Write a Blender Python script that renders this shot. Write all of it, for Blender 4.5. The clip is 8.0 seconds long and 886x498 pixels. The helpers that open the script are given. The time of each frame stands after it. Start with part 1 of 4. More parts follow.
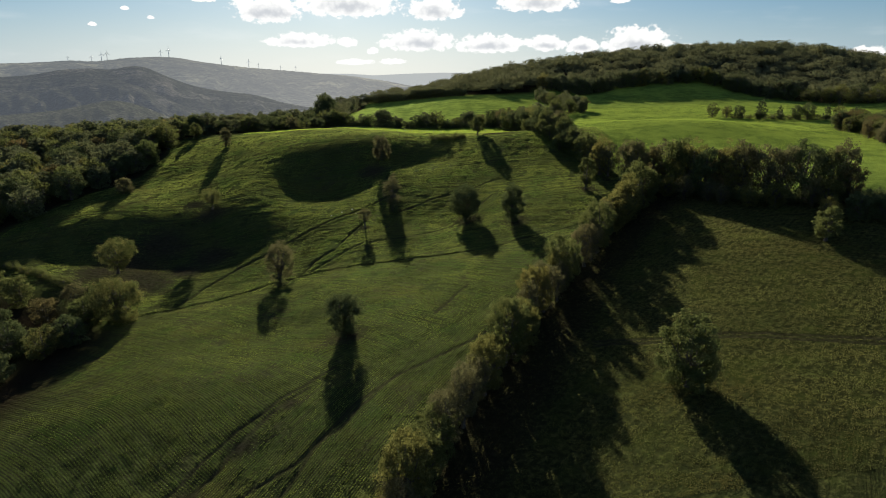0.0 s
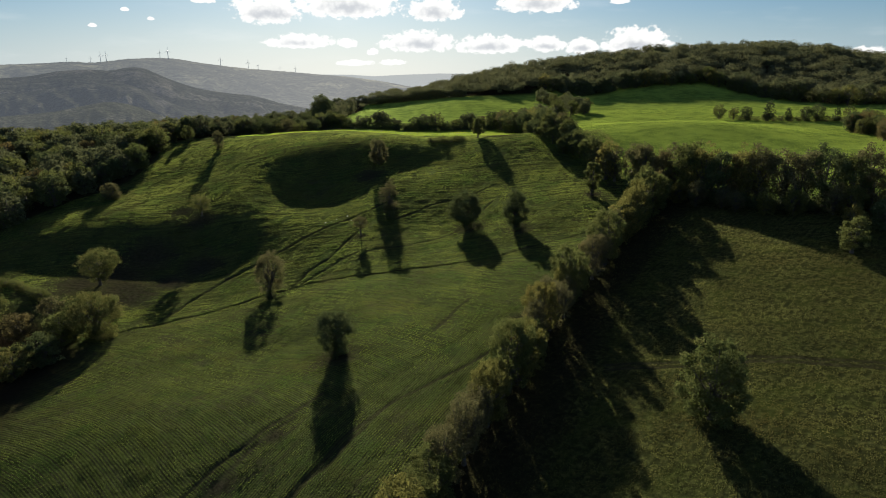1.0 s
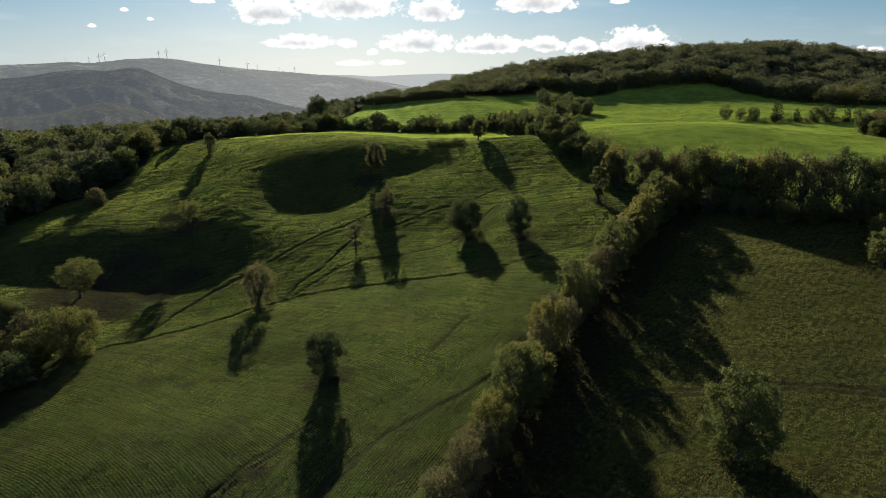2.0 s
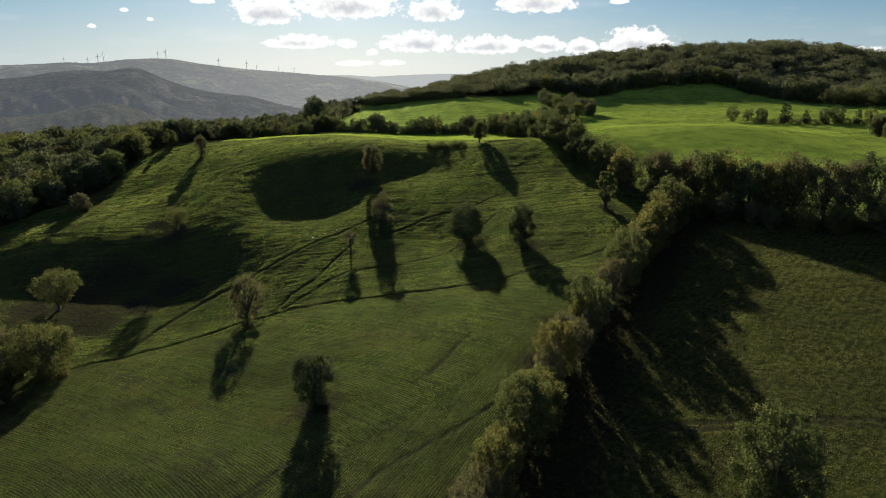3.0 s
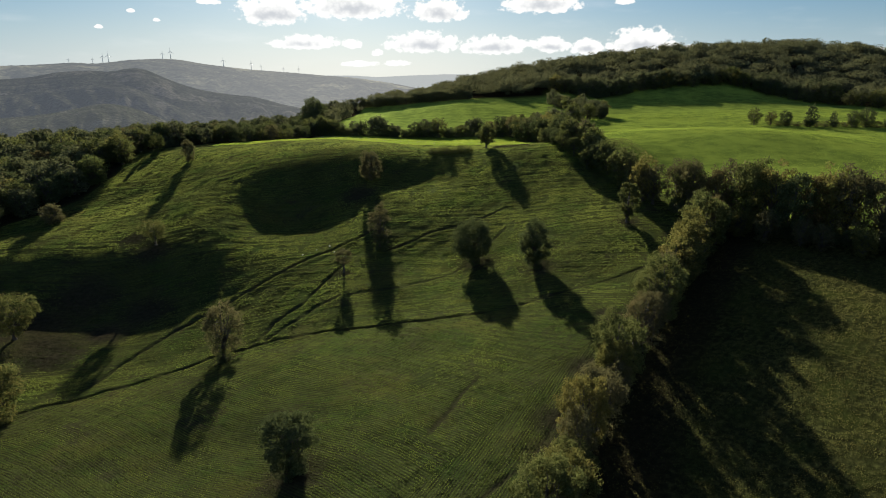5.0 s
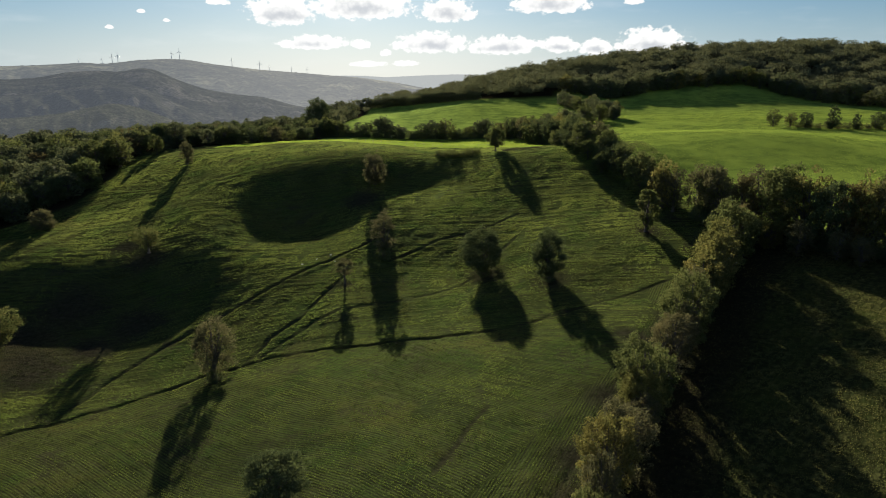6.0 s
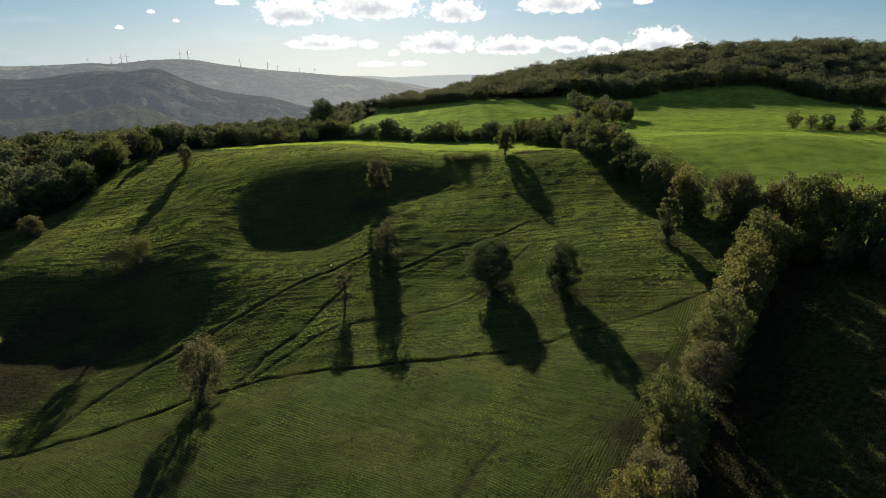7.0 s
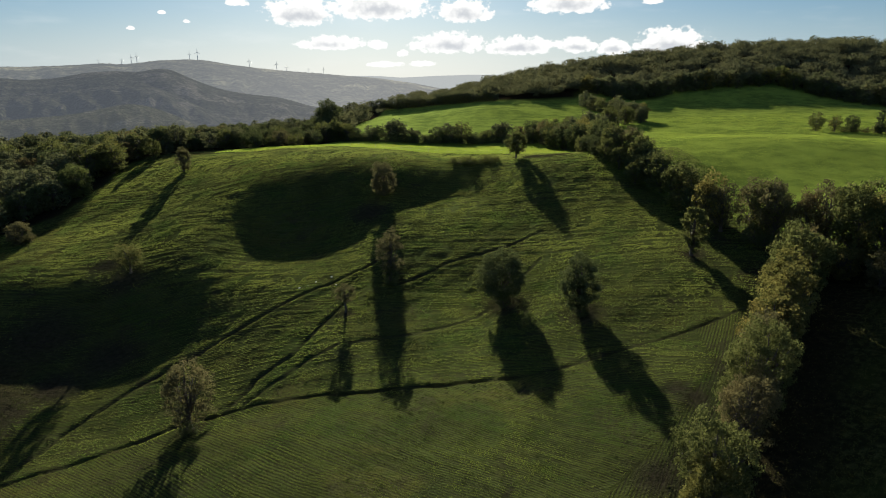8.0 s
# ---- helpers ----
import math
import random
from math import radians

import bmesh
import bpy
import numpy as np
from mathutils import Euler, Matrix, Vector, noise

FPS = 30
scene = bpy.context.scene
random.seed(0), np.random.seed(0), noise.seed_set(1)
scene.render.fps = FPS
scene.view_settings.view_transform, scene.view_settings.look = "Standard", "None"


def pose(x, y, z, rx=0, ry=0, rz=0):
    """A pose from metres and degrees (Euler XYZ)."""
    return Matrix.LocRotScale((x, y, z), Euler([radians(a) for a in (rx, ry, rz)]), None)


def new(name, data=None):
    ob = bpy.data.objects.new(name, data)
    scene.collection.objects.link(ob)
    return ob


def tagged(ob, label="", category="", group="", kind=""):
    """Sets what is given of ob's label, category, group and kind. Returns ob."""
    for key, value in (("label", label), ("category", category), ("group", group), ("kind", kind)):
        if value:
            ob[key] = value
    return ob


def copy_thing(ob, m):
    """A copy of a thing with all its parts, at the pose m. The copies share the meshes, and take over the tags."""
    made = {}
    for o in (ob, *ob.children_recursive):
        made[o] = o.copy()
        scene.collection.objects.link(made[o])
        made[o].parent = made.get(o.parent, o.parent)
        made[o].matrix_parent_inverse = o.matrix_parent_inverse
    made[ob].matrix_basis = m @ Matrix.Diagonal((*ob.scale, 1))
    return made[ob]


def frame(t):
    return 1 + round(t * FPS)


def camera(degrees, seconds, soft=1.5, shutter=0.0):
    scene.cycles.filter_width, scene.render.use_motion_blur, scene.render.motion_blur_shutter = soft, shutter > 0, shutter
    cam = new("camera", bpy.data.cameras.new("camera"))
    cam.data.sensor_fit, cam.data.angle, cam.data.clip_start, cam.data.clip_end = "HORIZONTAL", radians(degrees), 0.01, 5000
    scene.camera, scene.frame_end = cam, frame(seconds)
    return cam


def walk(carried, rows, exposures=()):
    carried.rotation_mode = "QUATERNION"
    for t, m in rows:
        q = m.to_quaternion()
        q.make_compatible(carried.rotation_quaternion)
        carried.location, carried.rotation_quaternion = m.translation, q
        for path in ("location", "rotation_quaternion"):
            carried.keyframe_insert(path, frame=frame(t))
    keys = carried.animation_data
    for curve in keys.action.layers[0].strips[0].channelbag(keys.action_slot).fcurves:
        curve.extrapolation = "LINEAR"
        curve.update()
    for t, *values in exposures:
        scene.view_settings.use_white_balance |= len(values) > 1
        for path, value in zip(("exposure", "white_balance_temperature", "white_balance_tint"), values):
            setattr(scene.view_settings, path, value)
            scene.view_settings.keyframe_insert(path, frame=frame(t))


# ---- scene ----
# camera and walk: a level flight ten metres a second over the fields
cam = camera(71.4, 8.0, 1.0)
METRES, EYE, TILT, LEAN, TURN = 80.0, 60.0, -15.7, 0.0, 0.0
ROWS = [
    (0.0, 0.0, 0.0, 0.0, 0.0, 0.0, -0.0),
    (0.5, 0.0018, 0.0606, 0.0172, 0.01, 0.03, 0.03),
    (1.0, 0.0036, 0.1211, 0.0341, 0.01, 0.07, 0.06),
    (1.5, 0.0054, 0.1811, 0.0511, 0.0, 0.08, 0.09),
    (3.0, 0.0086, 0.358, 0.1019, -0.02, 0.1, 0.12),
    (3.5, 0.0097, 0.4177, 0.1187, -0.03, 0.12, 0.13),
    (4.0, 0.0104, 0.4767, 0.1352, -0.01, 0.14, 0.13),
    (4.5, 0.0114, 0.536, 0.152, 0.14, 0.14, 0.08),
    (6.0, 0.0132, 0.7165, 0.2017, 1.12, 0.15, -0.22),
    (6.5, 0.0127, 0.7778, 0.219, 1.45, 0.16, -0.32),
    (7.0, 0.0121, 0.8393, 0.2365, 1.8, 0.16, -0.41),
    (7.5, 0.0114, 0.9007, 0.2537, 2.17, 0.16, -0.5),
    (8.0, 0.0104, 0.9624, 0.2711, 2.56, 0.17, -0.61),
]
walk(cam, [(t, pose(0, 0, EYE, TILT, LEAN, TURN) @ pose(METRES * x, METRES * y, METRES * z, 90 + pitch, roll, yaw)) for t, x, y, z, yaw, pitch, roll in ROWS])

# ---------------------------------------------------------------- light
SUN_AZ, SUN_EL = -8.8, 18.3          # degrees from +y to the right, above the horizon
scene.view_settings.exposure = 0.9

sun_dir = Vector((math.sin(radians(SUN_AZ)) * math.cos(radians(SUN_EL)), math.cos(radians(SUN_AZ)) * math.cos(radians(SUN_EL)), math.sin(radians(SUN_EL))))
sun_data = bpy.data.lights.new("sun", "SUN")
sun_data.energy, sun_data.angle, sun_data.color = 5.0, radians(0.6), (1.0, 0.93, 0.80)
sun = new("sun", sun_data)
sun.matrix_world = Matrix.Translation((0, 0, 300)) @ (-sun_dir).to_track_quat("-Z", "Y").to_matrix().to_4x4()


class Nodes:
    """Short hand for a node tree."""

    def __init__(self, tree):
        self.tree, self.links = tree, tree.links
        tree.nodes.clear()

    def add(self, kind, settings=None, **inputs):
        node = self.tree.nodes.new(kind)
        if settings:
            if "operation" in settings:
                node.operation = settings["operation"]
            if "use_clamp" in settings:
                node.use_clamp = settings["use_clamp"]
            if "interpolation_type" in settings:
                node.interpolation_type = settings["interpolation_type"]
            if "data_type" in settings:
                node.data_type = settings["data_type"]
            if "attribute_name" in settings:
                node.attribute_name = settings["attribute_name"]
        for key, value in inputs.items():
            self.put(node, key, value)
        return node

    def put(self, node, key, value):
        socket = node.inputs[int(key[1:])] if key[0] == "i" and key[1:].isdigit() else node.inputs[key.replace("_", " ")]
        if isinstance(value, bpy.types.NodeSocket):
            self.links.new(value, socket)
        elif isinstance(value, bpy.types.Node):
            self.links.new(value.outputs[0], socket)
        else:
            socket.default_value = value

    def math(self, op, a, b=0.0, c=0.0, clamp=False):
        return self.add("ShaderNodeMath", {"operation": op, "use_clamp": clamp}, i0=a, i1=b, i2=c).outputs[0]

    def vmath(self, op, a, b=(0, 0, 0)):
        node = self.add("ShaderNodeVectorMath", {"operation": op}, i0=a, i1=b)
        return node.outputs["Value"] if op in ("LENGTH", "DOT_PRODUCT") else node.outputs[0]

    def noise(self, vector, scale, detail=4.0, rough=0.55, distort=0.0):
        return self.add("ShaderNodeTexNoise", None, Vector=vector, Scale=scale, Detail=detail, Roughness=rough, Distortion=distort).outputs["Fac"]

    def remap(self, value, a, b, c=0.0, d=1.0):
        return self.add("ShaderNodeMapRange", {"interpolation_type": "SMOOTHSTEP"}, i0=value, i1=a, i2=b, i3=c, i4=d).outputs[0]

    def mix(self, factor, a, b):
        node = self.add("ShaderNodeMix", {"data_type": "RGBA"})
        self.put(node, "i0", factor), self.put(node, "i6", a), self.put(node, "i7", b)
        return node.outputs[2]

    def tint(self, colour, factor):
        """A colour times a grey value."""
        node = self.add("ShaderNodeVectorMath", {"operation": "SCALE"}, i0=colour)
        self.put(node, "Scale", factor)
        return node.outputs[0]


def rgb(r, g, b):
    return (r, g, b, 1.0)


# sky: clear low-sun sky with a band of small cumulus clouds
world = bpy.data.worlds.new("sky")
scene.world = world
world.use_nodes = True
w = Nodes(world.node_tree)
sky = w.add("ShaderNodeTexSky")
sky.sky_type, sky.sun_disc, sky.altitude = "NISHITA", False, 400.0
sky.sun_elevation, sky.sun_rotation = radians(SUN_EL), radians(SUN_AZ)
sky.air_density, sky.dust_density, sky.ozone_density = 1.0, 0.6, 3.0
way = w.add("ShaderNodeTexCoord").outputs["Generated"]
split = w.add("ShaderNodeSeparateXYZ", None, i0=way)
azimuth = w.math("ARCTAN2", split.outputs[0], split.outputs[1])
elevation = w.math("ARCSINE", split.outputs[2])
dome = w.add("ShaderNodeCombineXYZ", None, i0=azimuth, i1=elevation).outputs[0]
# clouds: azimuth, elevation, half width, half height in degrees
CLOUDS = [
    (-14.9, 5.15, 3.1, 1.64), (-8.3, 5.73, 4.61, 1.67), (-0.8, 5.32, 2.7, 1.31), (8.1, 5.93, 3.56, 1.25), (-12.4, 2.78, 3.08, 0.83), (-8.4, 2.71, 0.97, 0.64), (-2.0, 2.74, 3.69, 1.22),
    (4.2, 2.51, 3.49, 1.05), (9.0, 2.54, 1.98, 0.87), (12.2, 2.35, 1.55, 0.9), (16.6, 2.52, 3.12, 1.59), (20.5, 2.19, 0.87, 0.38), (-28.2, 3.81, 0.34, 0.2), (-25.8, 5.07, 0.3, 0.2),
    (-24.0, 4.43, 0.34, 0.2), (-7.7, 1.1, 1.85, 0.34), (-4.4, 1.17, 1.21, 0.38), (-6.2, 2.04, 0.54, 0.41), (33.3, 1.64, 1.38, 0.52), (15.1, 6.02, 0.95, 0.38), (-20.0, 5.98, 1.0, 0.43),
]
cover, above = None, None
for az, el, wide, high in CLOUDS:
    off = w.vmath("SUBTRACT", dome, (radians(az), radians(el), 0))
    off = w.add("ShaderNodeSeparateXYZ", None, i0=w.vmath("MULTIPLY", off, (1 / radians(wide), 1 / radians(high), 0)))
    down = w.math("MULTIPLY", off.outputs[1], -1.8)
    near = w.math("SUBTRACT", 1.0, w.vmath("LENGTH", w.add("ShaderNodeCombineXYZ", None, i0=off.outputs[0], i1=w.math("MAXIMUM", off.outputs[1], down)).outputs[0]))
    cover = near if cover is None else w.math("MAXIMUM", cover, near)
    higher = w.math("MULTIPLY", w.math("MAXIMUM", near, 0.0), w.math("ADD", w.math("MULTIPLY", off.outputs[1], -0.7 * min(1.0, high / 0.9) ** 2), 1.1 * min(1.0, high / 0.9) ** 2))
    above = higher if above is None else w.math("MAXIMUM", above, higher)
# the cloud field goes on overhead and behind: unseen, added to fill the shadows
open_sky = w.noise(w.vmath("MULTIPLY", way, (5.0, 5.0, 9.0)), 1.0, 4.0, 0.55)
overhead = w.math("MULTIPLY", w.remap(open_sky, 0.56, 0.74), w.remap(elevation, 0.17, 0.30))
cover = w.math("MAXIMUM", cover, w.math("SUBTRACT", w.math("MULTIPLY", overhead, 1.5), 0.6))
lumps = w.add("ShaderNodeTexVoronoi", None, Vector=w.vmath("MULTIPLY", dome, (58.0, 70.0, 1.0)))
lumps.voronoi_dimensions, lumps.normalize = "2D", True
w.put(lumps, "Scale", 1.0), w.put(lumps, "Detail", 2.0), w.put(lumps, "Roughness", 0.5)
lump = lumps.outputs["Distance"]
wisp = w.noise(w.vmath("MULTIPLY", dome, (90.0, 130.0, 1.0)), 1.0, 6.0, 0.6)
ragged = w.math("ADD", w.math("MULTIPLY", w.math("SUBTRACT", 0.34, lump), 1.6), w.math("MULTIPLY", w.math("SUBTRACT", wisp, 0.5), 1.7))
body = w.math("ADD", w.math("ADD", cover, 0.0), w.math("MULTIPLY", ragged, 0.62))
alpha = w.math("MULTIPLY", w.remap(body, 0.0, 0.26), w.remap(cover, -0.25, 0.0))
streak = w.math("MULTIPLY", w.remap(w.noise(w.vmath("MULTIPLY", dome, (7.0, 30.0, 1.0)), 1.0, 4.0), 0.5, 0.8), 0.16)
alpha = w.math("MAXIMUM", alpha, streak)
under = w.math("SUBTRACT", w.math("MULTIPLY", above, 1.25), w.math("MULTIPLY", w.math("SUBTRACT", 0.34, lump), 1.2))
cloud_colour = w.mix(w.remap(under, 0.35, 1.25), rgb(11.4, 11.4, 11.2), rgb(7.0, 7.3, 7.7))
# clouds above the view brightened up to double for more fill light
fill_gain = w.remap(elevation, 0.2, 0.55, 1.0, 2.0)
cloud_colour = w.tint(cloud_colour, fill_gain)
haze_band = w.remap(elevation, 0.11, -0.01)
toward = w.remap(w.math("ABSOLUTE", w.math("SUBTRACT", azimuth, radians(SUN_AZ))), 0.75, 0.0)
haze_colour = w.mix(toward, rgb(5.4, 6.6, 7.6), rgb(9.1, 9.3, 9.2))
cool = w.vmath("MULTIPLY", sky.outputs[0], (0.60, 0.83, 1.06))
cool = w.vmath("DIVIDE", cool, w.vmath("ADD", w.vmath("MULTIPLY", cool, (0.052, 0.050, 0.048)), (1.0, 1.0, 1.0)))
sky_colour = w.mix(w.math("MULTIPLY", haze_band, 0.7), cool, haze_colour)
shade = w.mix(alpha, sky_colour, cloud_colour)
back = w.add("ShaderNodeBackground", None, Color=shade, Strength=0.05)
w.links.new(back.outputs[0], w.add("ShaderNodeOutputWorld").inputs[0])

# ---------------------------------------------------------------- materials


def material(name):
    mat = bpy.data.materials.new(name)
    mat.use_nodes = True
    return mat, Nodes(mat.node_tree)


def finish(n, shader):
    n.links.new(shader.outputs[0], n.add("ShaderNodeOutputMaterial").inputs[0])


def leaf_material(name, dark, light, gold, gold_share, through_share=0.45, speck=0.55, patch=0.45):
    """Leaves: two greens and a share of yellowed ones, letting light through."""
    mat, n = material(name)
    leaf = n.add("ShaderNodeNewGeometry").outputs["Random Per Island"]
    tree = n.add("ShaderNodeObjectInfo").outputs["Random"]
    spot = n.add("ShaderNodeTexCoord").outputs["Object"]
    blotch = n.noise(spot, patch, 3.0)
    colour = n.mix(n.remap(n.math("ADD", n.math("MULTIPLY", leaf, speck), n.math("MULTIPLY", blotch, 1.15 - speck)), 0.25, 0.9), rgb(*dark), rgb(*light))
    turn = n.math("ADD", n.math("MULTIPLY", blotch, 0.9), n.math("ADD", n.math("MULTIPLY", tree, 0.35), n.math("MULTIPLY", leaf, 0.15)))
    colour = n.mix(n.remap(turn, 1.0 - gold_share, 1.15 - gold_share), colour, rgb(*gold))
    diffuse = n.add("ShaderNodeBsdfDiffuse", None, Color=colour)
    glow = n.add("ShaderNodeBsdfTranslucent", None, Color=n.mix(0.35, colour, rgb(light[0] * 1.5, light[1] * 1.4, light[2] * 0.8)))
    finish(n, n.add("ShaderNodeMixShader", None, i0=through_share, i1=diffuse.outputs[0], i2=glow.outputs[0]))
    return mat


oak_leaf = leaf_material("oak_leaves", (0.057, 0.069, 0.028), (0.132, 0.147, 0.055), (0.172, 0.144, 0.052), 0.18, 0.5)
dark_leaf = leaf_material("evergreen_leaves", (0.052, 0.066, 0.032), (0.104, 0.124, 0.054), (0.115, 0.101, 0.046), 0.08, 0.35)
gold_leaf = leaf_material("yellowing_leaves", (0.076, 0.078, 0.028), (0.167, 0.163, 0.057), (0.196, 0.161, 0.053), 0.26, 0.5)
rust_leaf = leaf_material("russet_leaves", (0.078, 0.069, 0.034), (0.140, 0.120, 0.057), (0.155, 0.110, 0.048), 0.3)
grey_leaf = leaf_material("thinning_leaves", (0.071, 0.070, 0.039), (0.140, 0.133, 0.067), (0.155, 0.129, 0.063), 0.2)
bush_leaf = leaf_material("bushy_oak_leaves", (0.057, 0.072, 0.029), (0.124, 0.147, 0.053), (0.138, 0.127, 0.052), 0.1, 0.45)
wood_leaf = leaf_material("woodland_leaves", (0.062, 0.072, 0.040), (0.136, 0.148, 0.078), (0.152, 0.128, 0.070), 0.12, 0.4, 0.35)


def bark_material():
    mat, n = material("bark")
    spot = n.add("ShaderNodeTexCoord").outputs["Object"]
    grain = n.noise(n.vmath("MULTIPLY", spot, (9.0, 9.0, 2.0)), 1.0, 5.0)
    colour = n.mix(grain, rgb(0.035, 0.029, 0.022), rgb(0.10, 0.084, 0.066))
    bump = n.add("ShaderNodeBump", None, Strength=0.6, Distance=0.05, Height=grain)
    finish(n, n.add("ShaderNodeBsdfPrincipled", None, Base_Color=colour, Roughness=0.9, Normal=bump.outputs[0]))
    return mat


bark = bark_material()


def plain_material(name, dark, light, scale, rough=0.8, bump=0.02):
    mat, n = material(name)
    spot = n.add("ShaderNodeTexCoord").outputs["Object"]
    grain = n.noise(spot, scale, 5.0)
    relief = n.add("ShaderNodeBump", None, Strength=0.5, Distance=bump, Height=grain)
    finish(n, n.add("ShaderNodeBsdfPrincipled", None, Base_Color=n.mix(grain, rgb(*dark), rgb(*light)), Roughness=rough, Normal=relief.outputs[0]))
    return mat


post_wood = plain_material("weathered_post_wood", (0.10, 0.09, 0.07), (0.24, 0.21, 0.17), 6.0)
wire_steel = plain_material("galvanised_wire", (0.25, 0.25, 0.25), (0.4, 0.4, 0.4), 10.0, 0.5)
pale_stone = plain_material("limestone", (0.38, 0.36, 0.32), (0.62, 0.60, 0.55), 3.0)
turbine_white = plain_material("turbine_paint", (0.42, 0.45, 0.48), (0.5, 0.53, 0.56), 0.1, 0.5)


def ground_material():
    """Winter cereal in drilled rows, stubble pasture, lush meadow, bare soil and leaf litter, by the attribute 'cover'."""
    mat, n = material("farmland")
    spot = n.add("ShaderNodeNewGeometry").outputs["Position"]
    part = n.add("ShaderNodeSeparateColor", None, i0=n.add("ShaderNodeAttribute", {"attribute_name": "cover"}).outputs["Color"])
    pasture, soil, meadow = part.outputs[0], part.outputs[1], part.outputs[2]
    litter = n.add("ShaderNodeAttribute", {"attribute_name": "cover"}).outputs["Alpha"]
    flat = n.vmath("MULTIPLY", spot, (1.0, 1.0, 0.0))
    axes = n.add("ShaderNodeSeparateXYZ", None, i0=spot)
    broad = n.noise(flat, 0.022, 4.0, 0.6)
    middle = n.noise(flat, 0.13, 5.0, 0.62)
    fine = n.noise(flat, 0.9, 5.0, 0.65)
    clod = n.noise(flat, 2.6, 4.0, 0.7)
    # drilled rows, by the attribute 'drill': metres across and along them
    drill = n.add("ShaderNodeSeparateXYZ", None, i0=n.add("ShaderNodeAttribute", {"attribute_name": "drill"}).outputs["Vector"])
    lane = n.add("ShaderNodeCombineXYZ", None, i0=n.math("MULTIPLY", drill.outputs[1], 0.07), i1=drill.outputs[0]).outputs[0]
    rut = n.math("ADD", n.math("MULTIPLY", n.math("COSINE", n.math("MULTIPLY", drill.outputs[0], 6.2832 / ROW_GAP)), 0.5), 0.5)
    score = n.noise(lane, 1.25, 4.0, 0.7)
    row = n.math("ADD", n.math("MULTIPLY", rut, 0.25), n.math("MULTIPLY", score, 0.75))
    wide_row = n.noise(lane, 0.42, 2.0, 0.5)
    cross_lane = n.add("ShaderNodeCombineXYZ", None, i0=n.math("MULTIPLY", drill.outputs[0], 0.12), i1=drill.outputs[1]).outputs[0]
    cross = n.noise(cross_lane, 0.8, 2.0, 0.5)
    strength = n.remap(n.noise(flat, 0.06, 4.0), 0.36, 0.62, 0.2, 1.1)
    furrow = n.math("MULTIPLY", n.math("ADD", n.math("MULTIPLY", rut, 0.10), n.math("ADD", n.math("MULTIPLY", n.remap(score, 0.36, 0.56), 0.34), n.math("ADD", n.math("MULTIPLY", wide_row, 0.35), n.math("MULTIPLY", cross, 0.25)))), strength)
    crop = n.mix(n.remap(n.math("ADD", n.math("MULTIPLY", middle, 0.5), n.math("MULTIPLY", row, 0.5)), 0.36, 0.64), rgb(0.030, 0.036, 0.014), rgb(0.116, 0.130, 0.037))
    crop = n.mix(n.math("MULTIPLY", n.remap(broad, 0.42, 0.7), 0.6), crop, rgb(0.128, 0.152, 0.034))
    # yellowed, deep green and earthy patches in the stand
    yellowed = n.remap(n.noise(flat, 0.045, 5.0, 0.68), 0.52, 0.66)
    crop = n.mix(n.math("MULTIPLY", yellowed, 0.8), crop, rgb(0.142, 0.126, 0.034))
    deep = n.remap(n.noise(n.vmath("ADD", flat, (71.0, 13.0, 0.0)), 0.07, 5.0, 0.68), 0.50, 0.64)
    crop = n.mix(n.math("MULTIPLY", deep, 0.55), crop, rgb(0.056, 0.098, 0.022))
    earthy = n.remap(n.noise(n.vmath("ADD", flat, (-37.0, 57.0, 0.0)), 0.085, 6.0, 0.72), 0.55, 0.66)
    crop = n.mix(n.math("MULTIPLY", earthy, 0.85), crop, rgb(0.072, 0.060, 0.034))
    bare = n.mix(n.remap(fine, 0.3, 0.7), rgb(0.036, 0.029, 0.021), rgb(0.082, 0.064, 0.045))
    gap = n.math("MULTIPLY", n.remap(n.math("ADD", row, n.math("MULTIPLY", n.math("SUBTRACT", fine, 0.5), 0.5)), 0.47, 0.38), 0.75)
    crop = n.mix(gap, crop, bare)
    thin = n.math("MULTIPLY", n.remap(n.math("ADD", n.math("MULTIPLY", broad, 0.5), n.math("MULTIPLY", middle, 0.5)), 0.53, 0.66), 0.55)
    crop = n.mix(thin, crop, bare)
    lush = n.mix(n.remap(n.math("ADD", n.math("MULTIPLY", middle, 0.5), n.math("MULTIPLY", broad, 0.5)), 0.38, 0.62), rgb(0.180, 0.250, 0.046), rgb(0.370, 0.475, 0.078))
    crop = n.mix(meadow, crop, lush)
    wobble = n.math("MULTIPLY", n.math("SUBTRACT", n.noise(flat, 0.5, 3.0, 0.5), 0.5), 1.4)
    check = n.math("MULTIPLY", n.math("SINE", n.math("MULTIPLY", n.math("ADD", axes.outputs[0], wobble), 3.1)), n.math("SINE", n.math("MULTIPLY", n.math("ADD", axes.outputs[1], wobble), 3.6)))
    tuft = n.math("ADD", n.math("MULTIPLY", fine, 0.75), n.math("MULTIPLY", n.math("ADD", check, 1.0), 0.05))
    dry = n.mix(n.remap(tuft, 0.36, 0.68), rgb(0.042, 0.040, 0.016), rgb(0.185, 0.172, 0.056))
    dry = n.mix(n.math("MULTIPLY", n.remap(middle, 0.45, 0.7), 0.55), dry, rgb(0.085, 0.10, 0.02))
    colour = n.mix(pasture, crop, dry)
    colour = n.mix(n.math("MULTIPLY", soil, n.remap(n.math("ADD", soil, n.math("MULTIPLY", fine, 0.8)), 0.55, 0.95)), colour, bare)
    floor = n.mix(fine, rgb(0.022, 0.018, 0.011), rgb(0.058, 0.044, 0.026))
